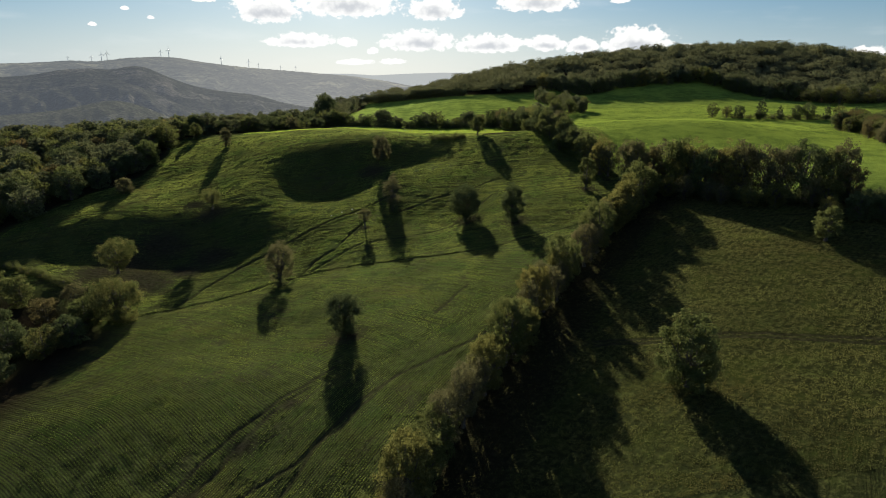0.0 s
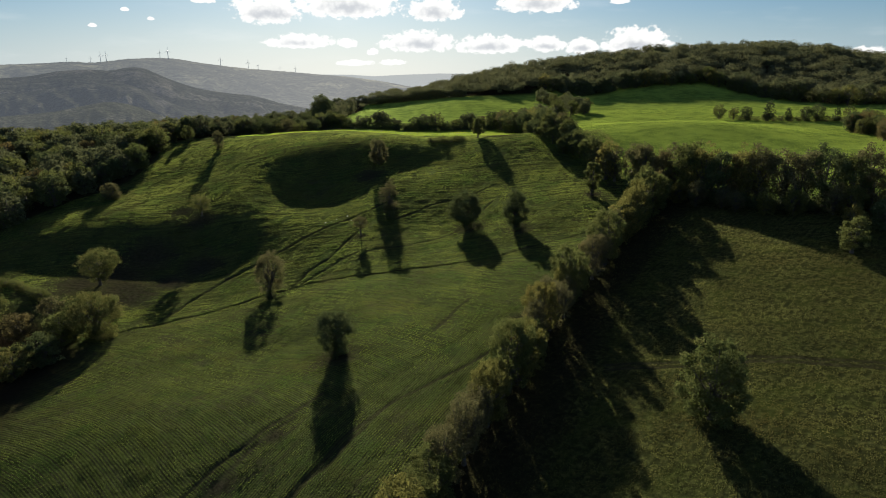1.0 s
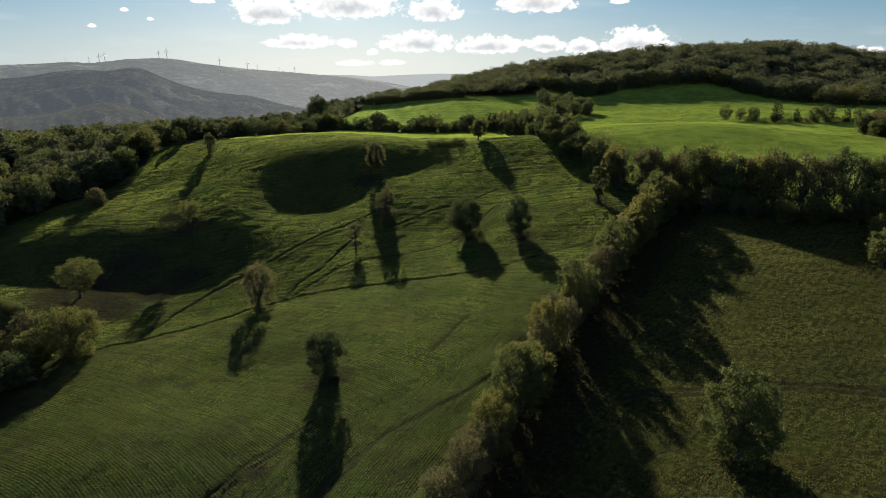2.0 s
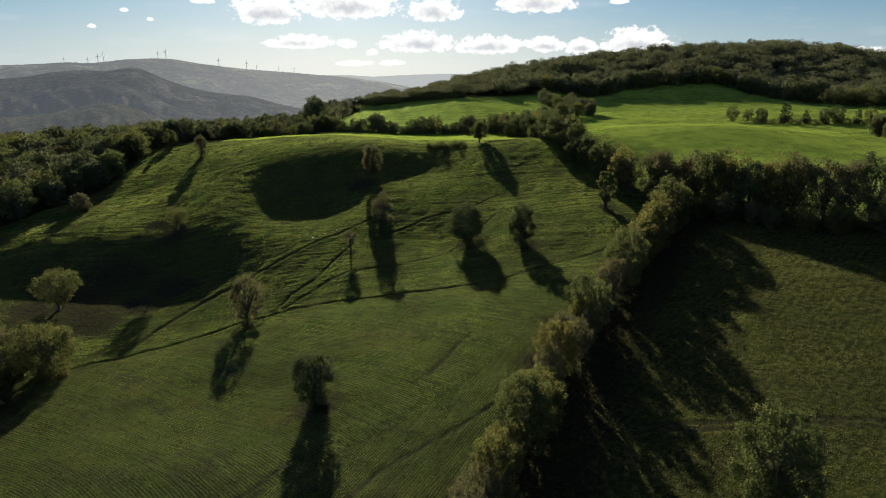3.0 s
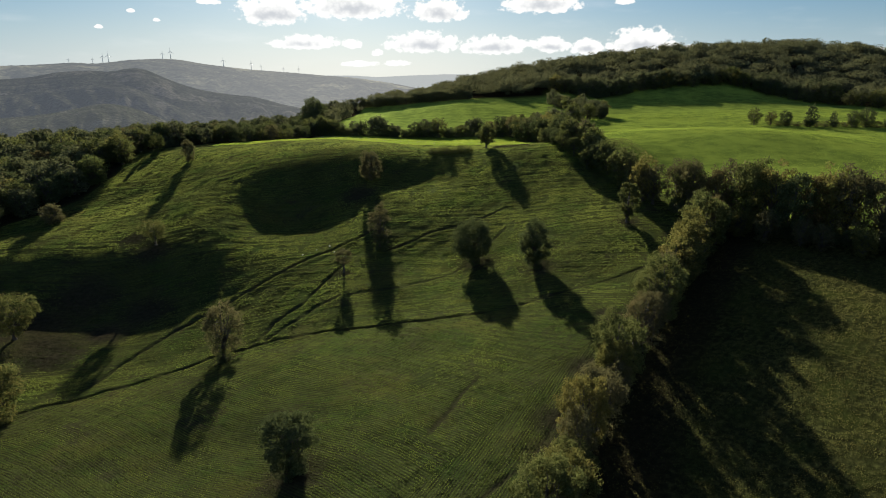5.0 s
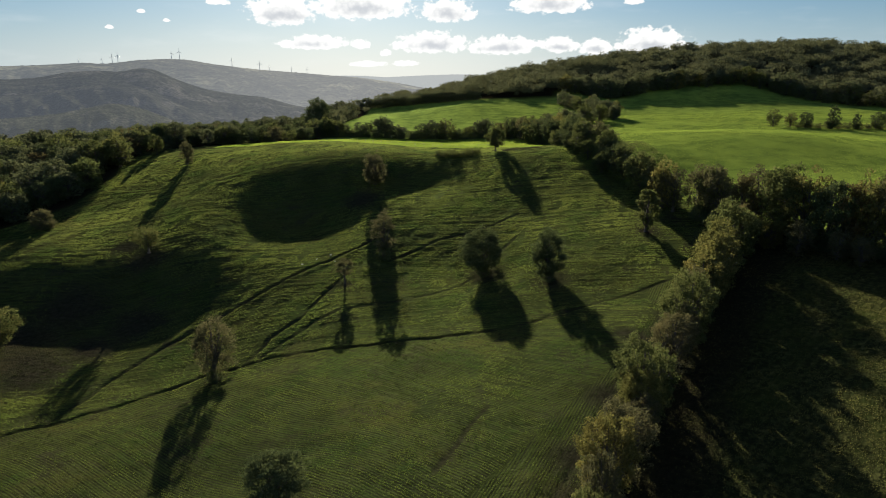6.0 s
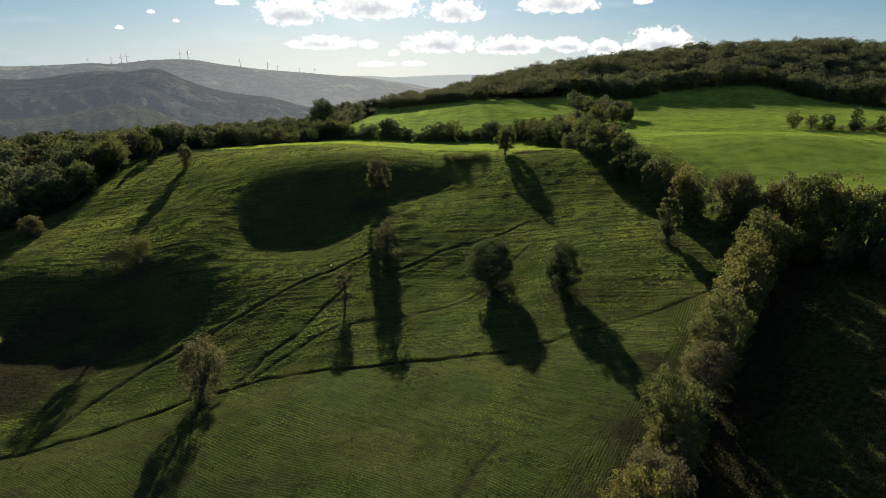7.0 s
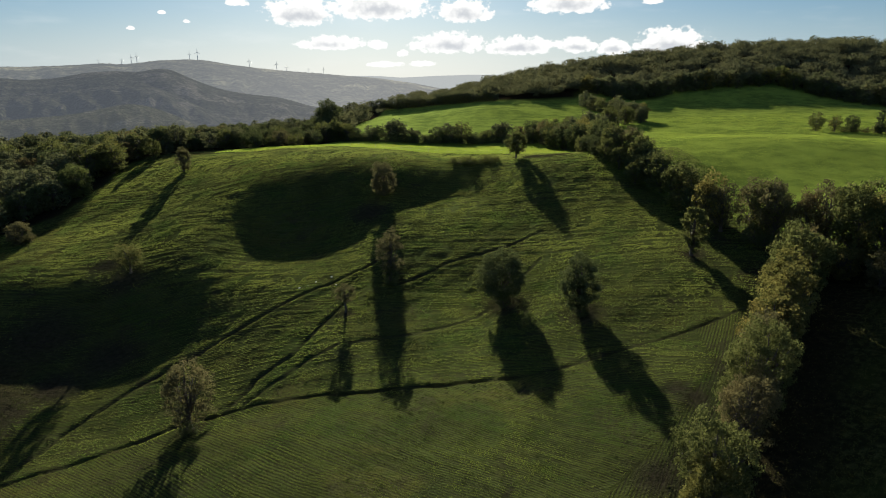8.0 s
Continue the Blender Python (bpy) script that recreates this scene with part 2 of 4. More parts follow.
    colour = n.mix(n.math("MULTIPLY", litter, n.remap(n.math("ADD", litter, middle), 0.7, 1.1)), colour, floor)
    height_map = n.math("ADD", n.math("ADD", n.math("MULTIPLY", furrow, 0.55), n.math("MULTIPLY", fine, 0.40)), n.math("MULTIPLY", clod, 0.95))
    height_map = n.math("ADD", height_map, n.math("MULTIPLY", n.math("MULTIPLY", middle, meadow), 2.2))
    relief = n.add("ShaderNodeBump", None, Strength=0.9, Distance=0.9, Height=height_map)
    matt = n.add("ShaderNodeBsdfDiffuse", None, Color=n.tint(colour, 0.66), Roughness=0.3, Normal=relief.outputs[0])
    # the waxy leaves shine a little against the light
    waxy = n.add("ShaderNodeBsdfGlossy", None, Color=n.mix(0.5, colour, rgb(0.50, 0.72, 0.22)), Roughness=0.56, Normal=relief.outputs[0])
    finish(n, n.add("ShaderNodeMixShader", None, i0=n.math("MULTIPLY", n.math("SUBTRACT", 1.0, n.math("MAXIMUM", soil, litter)), 0.021), i1=matt.outputs[0], i2=waxy.outputs[0]))
    return mat


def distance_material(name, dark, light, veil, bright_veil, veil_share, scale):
    """Far hillside: ground colours with haze painted in as emission, brighter towards the sun."""
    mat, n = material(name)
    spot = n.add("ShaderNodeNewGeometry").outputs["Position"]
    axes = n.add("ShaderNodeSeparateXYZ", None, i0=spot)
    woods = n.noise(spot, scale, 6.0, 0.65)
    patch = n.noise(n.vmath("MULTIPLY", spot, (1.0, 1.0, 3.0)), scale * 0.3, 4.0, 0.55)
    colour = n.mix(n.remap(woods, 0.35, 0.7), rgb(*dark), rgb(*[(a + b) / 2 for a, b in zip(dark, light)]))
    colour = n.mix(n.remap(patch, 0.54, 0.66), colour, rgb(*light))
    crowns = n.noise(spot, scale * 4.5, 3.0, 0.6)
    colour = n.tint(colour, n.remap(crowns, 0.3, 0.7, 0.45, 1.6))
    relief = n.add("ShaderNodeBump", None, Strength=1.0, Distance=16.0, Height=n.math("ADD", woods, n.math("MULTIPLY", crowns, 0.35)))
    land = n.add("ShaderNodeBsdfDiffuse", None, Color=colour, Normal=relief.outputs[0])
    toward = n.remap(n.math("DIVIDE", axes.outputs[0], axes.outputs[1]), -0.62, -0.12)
    haze_glow = n.add("ShaderNodeEmission", None, Color=n.mix(toward, rgb(*veil), rgb(*bright_veil)), Strength=1.0)
    finish(n, n.add("ShaderNodeMixShader", None, i0=veil_share, i1=land.outputs[0], i2=haze_glow.outputs[0]))
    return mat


# ---------------------------------------------------------------- the lie of the land
LEVEL, EAST, NORTH = 3.13, 0.1067, 0.0262
# wide vales: x, y, rise, reach
VALES = [
    (-550, 900, -16.6, 300), (800, 900, -64.2, 300), (650, 300, -21.2, 300), (500, -300, -25.5, 300), (-250, 1200, -14.7, 300),
]
# hills: x, y, rise, reach
HILLS = [
    (-100, 360, 29.8, 160), (-340, 360, 33.4, 160), (140, 760, 41.3, 160), (380, 760, 28.9, 160), (380, 520, -4.5, 160), (60, -120, -6.4, 160),
    (-100, 760, 18.9, 160), (700, -40, -15, 160), (700, 520, -14.3, 160), (-420, 760, 14.6, 160), (-500, 440, 7.6, 160), (140, 840, -17, 160),
    (140, 1000, 9.9, 160), (700, 200, -10.7, 160), (-100, -200, 2.5, 160), (300, 920, 6.5, 160), (700, -200, -11.2, 160), (-260, 760, -5.5, 160),
    (460, 1000, -6.3, 160), (700, 680, -4.8, 160), (220, -200, -4.9, 160), (460, 40, -3.4, 160),
]
# spurs and saddles: x, y, rise, reach
SPURS = [
    (145, 210, 6.9, 90), (-80, 165, -6, 90), (-80, 615, 8.1, 90), (-260, 525, 13.6, 90), (10, 525, 7.6, 90), (-260, 615, -8.2, 90),
    (-215, 210, 4.8, 90), (-170, 390, -5.4, 90), (280, -60, -2.4, 90), (-170, 615, 7.5, 90), (145, 435, 4.1, 90), (-80, 480, 2.5, 90),
    (10, 615, 3.3, 90), (325, 30, -1.6, 90), (235, 615, 4.6, 90), (190, 120, 1.3, 90), (280, 570, -4.7, 90), (325, 390, -2.6, 90),
    (100, 570, -1.7, 90), (-260, 300, -1.5, 90),
]
# brows: x, y, rise, reach
BROWS = [
    (-20, 215, -2.9, 50), (105, 315, 10.4, 50), (105, 115, 3.3, 50), (-170, 90, -2.4, 50), (-20, 390, -5.6, 50), (-170, 415, 1.1, 50),
    (-145, 40, -2.7, 50), (-95, 390, -5.1, 50), (80, 65, 1.5, 50), (-170, 290, -3.4, 50), (30, 390, -1.6, 50), (5, 40, -2.1, 50),
]
# knolls and gullies: x, y, rise, reach
KNOLLS = [
    (-134, 192, 4.7, 32), (-54, 304, 2.5, 32), (-70, 192, -4.9, 32), (-6, 80, -0.6, 32), (26, 272, -4.9, 32), (-54, 112, 1.4, 32),
    (-134, 272, -0.8, 32), (106, 224, 3.7, 32), (42, 256, 2.3, 32), (90, 160, 0.9, 32), (-70, 96, 2.7, 32), (-102, 176, 3.1, 32),
    (-22, 128, 1.8, 32), (106, 320, -2.3, 32), (106, 96, -1.9, 32), (74, 160, 0.7, 32), (-102, 144, -0.7, 32), (-22, 96, -1.1, 32),
    (26, 128, -0.5, 32),
]
# folds of the hollow: x, y, rise, reach
FOLDS = [
    (-52, 253, -5.3, 21), (-31, 295, 2.5, 21), (0.5, 211, -2.2, 21), (0.5, 284.5, -2.2, 21), (-73, 242.5, 1, 21), (-94, 200.5, -3, 21),
    (-94, 274, -0.5, 21), (-115, 263.5, -2.2, 21), (-94, 295, -1.1, 21), (-94, 232, 0.9, 21),
]
# the level top of the crest and the drop below it: x, y, rise, reach
CREST = [(17, 285, 7.2, 31), (47, 287, 4.6, 28), (-9, 274, -2.0, 15), (-114, 224, 1.4, 22), (-97, 239, -2.2, 17), (-108, 196, -2.4, 20), (-82, 180, -0.8, 18), (-40, 560, -3.0, 34), (10, 520, 1.8, 30), (-20, 470, -2.2, 26)]
# the near field falling away, and the convex foot of the meadow
CREST += [(-92, 171, -1.6, 14), (-127, 190, -5.2, 21), (-43, 133, -2.5, 16), (-16.5, 93, 2.0, 18), (-22, 127, 0.5, 10), (-9.5, 170, 0.8, 8), (-58, 66, -4.0, 34), (150, 312, 2.4, 46), (120, 240, -1.6, 36)]
RISES = VALES + HILLS + SPURS + BROWS + KNOLLS + FOLDS + CREST


# the shallow trough that the long ditch runs in
SWALE = [(-96, 152), (-84, 158), (-58, 172.5), (-42, 180.5), (-12, 181.5), (8, 181), (23, 184), (41, 189), (58, 196)]


def height(x, y):
    """Height of the bare land over points x, y (arrays)."""
    x, y = np.asarray(x, float), np.asarray(y, float)
    z = LEVEL + EAST * x + NORTH * y
    for cx, cy, rise, reach in RISES:
        z = z + rise * np.exp(-((x - cx) ** 2 + (y - cy) ** 2) / reach**2)
    z = z - 1.6 * np.exp(-(line_distance(x, y, SWALE) / 11.5) ** 2)
    far = np.clip((np.hypot(x - 50, y - 350) - 750) / 500, 0, 1)
    far = far * far * (3 - 2 * far)
    return z * (1 - far) - 75 * far


def at(x, y):
    return float(height(np.array([x]), np.array([y]))[0])


def line_distance(x, y, line):
    """Distance from points to a broken line."""
    best = np.full(np.shape(x), 1e9)
    for (ax, ay), (bx, by) in zip(line[:-1], line[1:]):
        dx, dy = bx - ax, by - ay
        k = np.clip(((x - ax) * dx + (y - ay) * dy) / (dx * dx + dy * dy), 0, 1)
        best = np.minimum(best, np.hypot(x - ax - k * dx, y - ay - k * dy))
    return best


def smooth(v, a, b):
    k = np.clip((v - a) / (b - a), 0, 1)
    return k * k * (3 - 2 * k)


# lines in the land: hedges and ditches
HEDGE = [(-14, 50), (-5, 72), (0.5, 84), (7.6, 99.5), (16.7, 116.5), (24, 132), (30, 144), (38, 155.5), (46.5, 169), (56.5, 184), (66, 196)]
BANK = [(50, 262), (62, 232), (75, 211), (84, 192), (92, 181), (104, 174), (125, 168), (170, 165), (300, 150)]
DITCHES = [
    [(-85.2, 155.7), (-73.8, 162.1), (-60.0, 170.5), (-53.1, 176.3), (-43.3, 178.9), (-33.3, 180.8), (-12.3, 179.6), (7.7, 178.9), (23.5, 182.0), (41.8, 187.7), (55.2, 193.5)],
    [(-76.2, 161.9), (-74.2, 170.8), (-69.3, 186.1), (-62.1, 195.3), (-53.3, 204.8), (-41.2, 216.7), (-26.8, 228.9), (-18.0, 240.1)],
    [(-44.0, 179.2), (-41.3, 188.4), (-35.5, 195.9), (-30.9, 206.8), (-28.0, 214.2)],
    [(-41.0, 181.4), (-34.0, 190.4), (-26.3, 197.2)],
    [(-17.2, 220.9), (-3.9, 230.8), (10.7, 235.9), (20.0, 241.9)],
    [(-24.2, 197.0), (-10.0, 199.7), (2.0, 204.2), (10.0, 214.2), (18.0, 226.4)],
]
DEEP = [0.75, 0.7, 0.42, 0.34, 0.42, 0.22]
TRACKS = [
    [(-46, 68), (-39, 81), (-34, 93), (-31, 99), (-26, 106)], [(-30, 70), (-24, 80), (-21, 89), (-15, 100), (-9, 108), (2, 117), (12, 125), (28, 148)],
    [(-40, 72), (-31, 80), (-24, 85), (-18, 92), (-13, 101)], [(-2, 134), (2, 142), (6, 149)], [(-44, 80), (-38, 92), (-30, 103), (-22, 113)],
]
RUTS = [[(30, 113), (55, 108.1), (65.8, 104.4), (77, 100), (110, 88)], [(30, 111.4), (55, 106.5), (65.3, 102.8), (76.5, 98.4), (110, 86.4)]]


def noise_sum(x, y, scale, seed):
    """Cheap smooth unevenness from crossed waves."""
    turn = np.random.RandomState(seed)
    z = np.zeros(np.shape(x))
    for k in range(7):
        a, f, p = turn.uniform(0, 6.28), turn.uniform(0.6, 1.8) / scale, turn.uniform(0, 6.28)
        z = z + np.sin((x * math.cos(a) + y * math.sin(a)) * f * 6.28 + p)
    return z / 7


def right_of(x, y, line):
    """Signed side of a broken line that runs away from the viewer: how far x lies to its right."""
    ys = [p[1] for p in line]
    return x - np.interp(y, ys, [p[0] for p in line])


def lines_from(start, stop, dense0, dense1, step, grow):
    """Grid lines: even between dense0 and dense1, widening outside."""
    mid = list(np.arange(dense0, dense1 + step / 2, step))
    low, high, d = [], [], step
    v = dense0
    while v > start:
        d = min(d * grow, 160)
        v -= d
        low.append(v)
    d, v = step, mid[-1]
    while v < stop:
        d = min(d * grow, 160)
        v += d
        high.append(v)
    return np.array(low[::-1] + mid + high)


def grid_mesh(name, X, Y, Z):
    rows, cols = X.shape
    verts = np.stack([X, Y, Z], -1).reshape(-1, 3)
    i = np.arange(rows * cols).reshape(rows, cols)
    faces = np.stack([i[:-1, :-1], i[:-1, 1:], i[1:, 1:], i[1:, :-1]], -1).reshape(-1, 4)
    mesh = bpy.data.meshes.new(name)
    mesh.vertices.add(len(verts)), mesh.loops.add(len(faces) * 4), mesh.polygons.add(len(faces))
    mesh.vertices.foreach_set("co", verts.ravel())
    mesh.loops.foreach_set("vertex_index", faces.ravel().astype(np.int32))
    mesh.polygons.foreach_set("loop_start", np.arange(0, len(faces) * 4, 4, dtype=np.int32))
    mesh.polygons.foreach_set("use_smooth", np.ones(len(faces), bool))
    mesh.update(calc_edges=True)
    return mesh


DITCH_EDGE = ([-130, -84, -72, -58, -50, -42, -30, -10, 10, 25, 45, 75], [149, 156, 162, 170.5, 176, 179, 181, 179.7, 179, 182, 189, 199])


ROW_GAP = 0.48                       # metres between drilled rows


def drill_rows(X, Y):
    """Metres across and along the drilled rows, and the heading of the rows: slanting in the near field, along the slope beyond the ditch."""
    sway = noise_sum(X, Y, 80, 60) * 4 + noise_sum(X, Y, 4, 67) * 0.05 + noise_sum(X, Y, 15, 66) * 0.16
    near_field = Y < np.interp(X, *DITCH_EDGE)
    slant = 0.74 + 0.14 * noise_sum(X, Y, 120, 71)
    k = np.sqrt(1 + 0.74**2)
    # headland rows follow the hedge
    headland = near_field & (X + noise_sum(X, Y, 30, 72) * 2 > np.interp(Y, [60, 81, 106, 118, 130, 150, 175], [-50, -40, -25, -8, 4, 22, 42]))
    across = np.where(near_field, (Y + slant * X) / k + sway, np.hypot(X + 15, Y + 40) + sway)
    along_row = np.where(near_field, (X - slant * Y) / k, np.arctan2(X + 15, Y + 40) * 240)
    heading = np.where(near_field, np.arctan2(-slant, 1.0), np.arctan2(-(X + 15), Y + 40))
    across = np.where(headland, 0.877 * X - 0.48 * Y + sway * 0.5, across)
    along_row = np.where(headland, 0.48 * X + 0.877 * Y, along_row)
    heading = np.where(headland, np.arctan2(0.877, 0.48), heading)
    return across, along_row, heading


def surface(X, Y):
    """Height of the ground sheet with its small unevenness, ditches and wheel ruts."""
    Z = height(X, Y)
    near = 1 - smooth(np.hypot(X, Y - 200), 300, 900)
    Z = Z + near * (noise_sum(X, Y, 40, 3) * 0.5 + noise_sum(X, Y, 11, 4) * 0.22 + noise_sum(X, Y, 3.5, 8) * 0.05)
    for k, line in enumerate(DITCHES):
        d = line_distance(X + noise_sum(X, Y, 12, 20 + k) * 1.3, Y + noise_sum(X, Y, 9, 30 + k) * 1.3, line)
        deep = DEEP[k] * (0.75 + 0.5 * noise_sum(X, Y, 16, 50 + k)) * (1 - 0.65 * smooth(X, 2, 32))
        Z = Z - deep * np.exp(-(d / 0.46) ** 2) + 0.16 * deep * np.exp(-((d - 1.4) / 0.7) ** 2)
    for line in TRACKS:
        Z = Z - 0.24 * (0.8 + 0.6 * noise_sum(X, Y, 8, 58)) * np.exp(-(line_distance(X + noise_sum(X, Y, 9, 57) * 0.8, Y, line) / 0.5) ** 2)
    for line in RUTS:
        Z = Z - 0.13 * np.exp(-(line_distance(X, Y, line) / 0.6) ** 2)
    return Z


def build_ground():
    xs = lines_from(-4600, 4600, -130, 115, 0.65, 1.08)
    ys = lines_from(-4600, 4600, 72, 310, 0.65, 1.08)
    X, Y = np.meshgrid(xs, ys)
    Z = surface(X, Y)
    ground = new("ground", grid_mesh("ground", X, Y, Z))
    wob = noise_sum(X, Y, 14, 5) * 2.0
    side = right_of(X, Y, HEDGE)
    bank_y = np.interp(X, [p[0] for p in BANK], [p[1] for p in BANK])
    beyond = Y - bank_y
    pasture = smooth(side + wob * 0.5, -1, 2) * smooth(-beyond + wob, -4, 4) * smooth(X, -20, 0)
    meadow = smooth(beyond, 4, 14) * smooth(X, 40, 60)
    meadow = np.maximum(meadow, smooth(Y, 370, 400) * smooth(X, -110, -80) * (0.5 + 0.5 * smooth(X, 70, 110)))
    # crest strip takes the lighter meadow colour in place of stronger sunlight
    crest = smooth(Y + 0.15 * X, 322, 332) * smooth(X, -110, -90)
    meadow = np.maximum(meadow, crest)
    soil = np.zeros_like(X)
    for line in DITCHES:
        soil = np.maximum(soil, 0.6 * np.exp(-(line_distance(X, Y, line) / 0.6) ** 2))
    for line in TRACKS:
        soil = np.maximum(soil, 0.7 * np.exp(-(line_distance(X + noise_sum(X, Y, 9, 57) * 0.8, Y, line) / 0.6) ** 2))
    for line in RUTS:
        soil = np.maximum(soil, 0.7 * np.exp(-(line_distance(X, Y, line) / 0.7) ** 2))
    for cx, cy, reach in BARE:
        soil = np.maximum(soil, 0.85 * np.exp(-((X - cx) ** 2 + (Y - cy) ** 2) / reach**2))
    soil = np.maximum(soil, 0.95 * np.exp(-((side + 6.0 + wob * 1.6) / 3.0) ** 2) * smooth(-beyond, 0, 10) * (0.55 + 0.45 * noise_sum(X, Y, 25, 83)))
    wood = wood_share(X, Y)
    litter = np.maximum(wood, 0.9 * np.exp(-(line_distance(X, Y, HEDGE) / 4.0) ** 2))
    litter = np.maximum(litter, 0.8 * np.exp(-((side - 6 + wob) / 9) ** 2) * smooth(-beyond, 0, 10) * smooth(side, -3, 0))
    litter = np.maximum(litter, 0.9 * np.exp(-((beyond + 3) / 7.0) ** 2) * smooth(X, 55, 66) * smooth(-X, -135, -120))
    colours = np.stack([pasture, soil, meadow, litter], -1).reshape(-1, 4).astype(np.float32)
    layer = ground.data.attributes.new("cover", "FLOAT_COLOR", "POINT")
    layer.data.foreach_set("color", colours.ravel())
    rows = drill_rows(X, Y)
    lanes = np.stack([rows[0], rows[1], np.zeros_like(X)], -1).reshape(-1, 3).astype(np.float32)
    ground.data.attributes.new("drill", "FLOAT_VECTOR", "POINT").data.foreach_set("vector", lanes.ravel())
    ground.data.materials.append(ground_material())
    return tagged(ground, "rolling green farmland with drilled crop rows and ditches", "ground", kind="structure")


# bare worn earth under the standing trees: x, y, reach
BARE = [(-48.6, 174.3, 3), (-21.5, 127, 5.5), (8.5, 209, 7), (24, 198, 6.5), (-87, 226, 8), (51, 217, 4.5), (-78, 200, 9), (-90, 178, 10), (-27, 209, 3), (-95, 232, 7), (-30, 262, 8), (24, 303, 9), (32, 304, 8), (-34, 91, 3.5), (-40, 80, 4), (-28, 101, 2.5), (-97, 205, 12), (-84, 190, 9), (-101, 192, 13), (-94, 183, 13), (-108, 183, 12), (25, 149, 4.5), (35, 165, 3.5), (33, 168, 3), (18, 135, 5), (16, 127, 4), (22, 140, 3)]

# wooded land: the hill, the slope on the left, the valley
def wood_share(X, Y):
    wob = noise_sum(X, Y, 60, 6) * 10
    edge = np.interp(X, [-60, 0, 60, 105, 125, 175, 240, 262, 300, 700], [590, 590, 585, 600, 570, 585, 590, 540, 470, 430])
    hill = smooth(Y + wob - edge, 0, 10) * smooth(X, -75, -45) * smooth(-Y, -1300, -1150)
    rim = np.interp(Y, [150, 200, 245, 270, 300, 330, 352, 366, 390, 420], [-165, -152, -140, -130, -130, -140, -142, -72, -62, -66])
    left = smooth(rim - X + wob * 0.3, 0, 6) * smooth(Y, 165, 195) * smooth(-Y, -800, -700)
    vale = np.exp(-(line_distance(X, Y, [(-140, 160), (-105, 150), (-92, 138), (-92, 110), (-100, 80)]) / 12) ** 2)
    return np.clip(np.maximum(np.maximum(hill, left), vale), 0, 1)


ground = build_ground()

# ---------------------------------------------------------------- far hills and wind turbines


def pole_to(az, r):
    return r * math.sin(radians(az)), r * math.cos(radians(az))


def ridge(name, label, mat, az, el, reach, depth, foot, rough, seed):
    """A far hill range: skyline elevations el over azimuths az (degrees, seen from the valley's middle at 60 m), its crest reach metres off."""
    a = np.linspace(az[0], az[-1], 420)
    k = np.linspace(0, 1, 60)
    A, K = np.meshgrid(a, k)
    crest = 60 + reach * np.tan(np.radians(np.interp(a, az, el)))
    soft = np.convolve(np.pad(crest, 4, "edge"), np.ones(9) / 9, "valid")
    R = reach - depth * (1 - K) + noise_sum(A * 40, K * 30, 60, seed) * depth * 0.04 * np.sin(K * 3.14)
    rise = 0.55 * np.sin(K * 1.5708) + 0.45 * K ** 0.75
    worn = 4 * K * (1 - K) ** 1.6
    Z = foot + (soft - foot)[None, :] * rise
    Z = Z + noise_sum(A * 40 + K * 110, K * 60, 130, seed + 1) * rough * 1.5 * worn + noise_sum(A * 40 - K * 60, K * 80, 45, seed + 2) * rough * 0.8 * worn
    Z = Z + noise_sum(A * 40, K * 300, 5, seed + 3) * rough * 0.10 + np.abs(noise_sum(A * 40, K * 400, 6, seed + 5)) * rough * 0.10
    X, Y = R * np.sin(np.radians(A)), R * np.cos(np.radians(A))
    ob = new(name, grid_mesh(name, X, Y, Z))
    ob.data.materials.append(mat)
    return tagged(ob, label, "hill", kind="structure")


# veil colours: painted haze that the hillsides themselves emit
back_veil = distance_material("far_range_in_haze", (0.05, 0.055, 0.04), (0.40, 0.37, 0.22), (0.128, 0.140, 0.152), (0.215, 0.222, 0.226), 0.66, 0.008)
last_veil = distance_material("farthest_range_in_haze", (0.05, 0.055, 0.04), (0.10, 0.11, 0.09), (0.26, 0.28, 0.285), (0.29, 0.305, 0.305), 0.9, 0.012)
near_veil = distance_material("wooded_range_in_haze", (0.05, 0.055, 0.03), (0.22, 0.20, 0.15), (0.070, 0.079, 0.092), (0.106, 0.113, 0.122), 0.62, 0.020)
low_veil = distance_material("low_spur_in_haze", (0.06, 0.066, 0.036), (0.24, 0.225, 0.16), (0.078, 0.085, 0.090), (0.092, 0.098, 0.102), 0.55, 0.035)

RANGE_AZ = [-60, -45, -34.5, -32.4, -29.8, -28.7, -27.7, -26.3, -24.2, -22.5, -20.8, -18.6, -16.4, -14.0, -11.2, -8.2, -5.3, -2.2, 6]
RANGE_EL = [0.5, 0.75, 0.85, 0.95, 1.15, 1.03, 1.13, 1.36, 1.47, 1.44, 1.14, 0.84, 0.62, 0.44, 0.21, -0.03, -0.42, -1.01, -1.9]
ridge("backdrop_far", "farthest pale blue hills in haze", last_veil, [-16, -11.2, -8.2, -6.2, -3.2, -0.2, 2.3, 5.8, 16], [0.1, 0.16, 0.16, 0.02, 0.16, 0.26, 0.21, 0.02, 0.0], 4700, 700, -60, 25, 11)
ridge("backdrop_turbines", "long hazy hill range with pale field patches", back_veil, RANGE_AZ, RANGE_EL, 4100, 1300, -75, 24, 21)
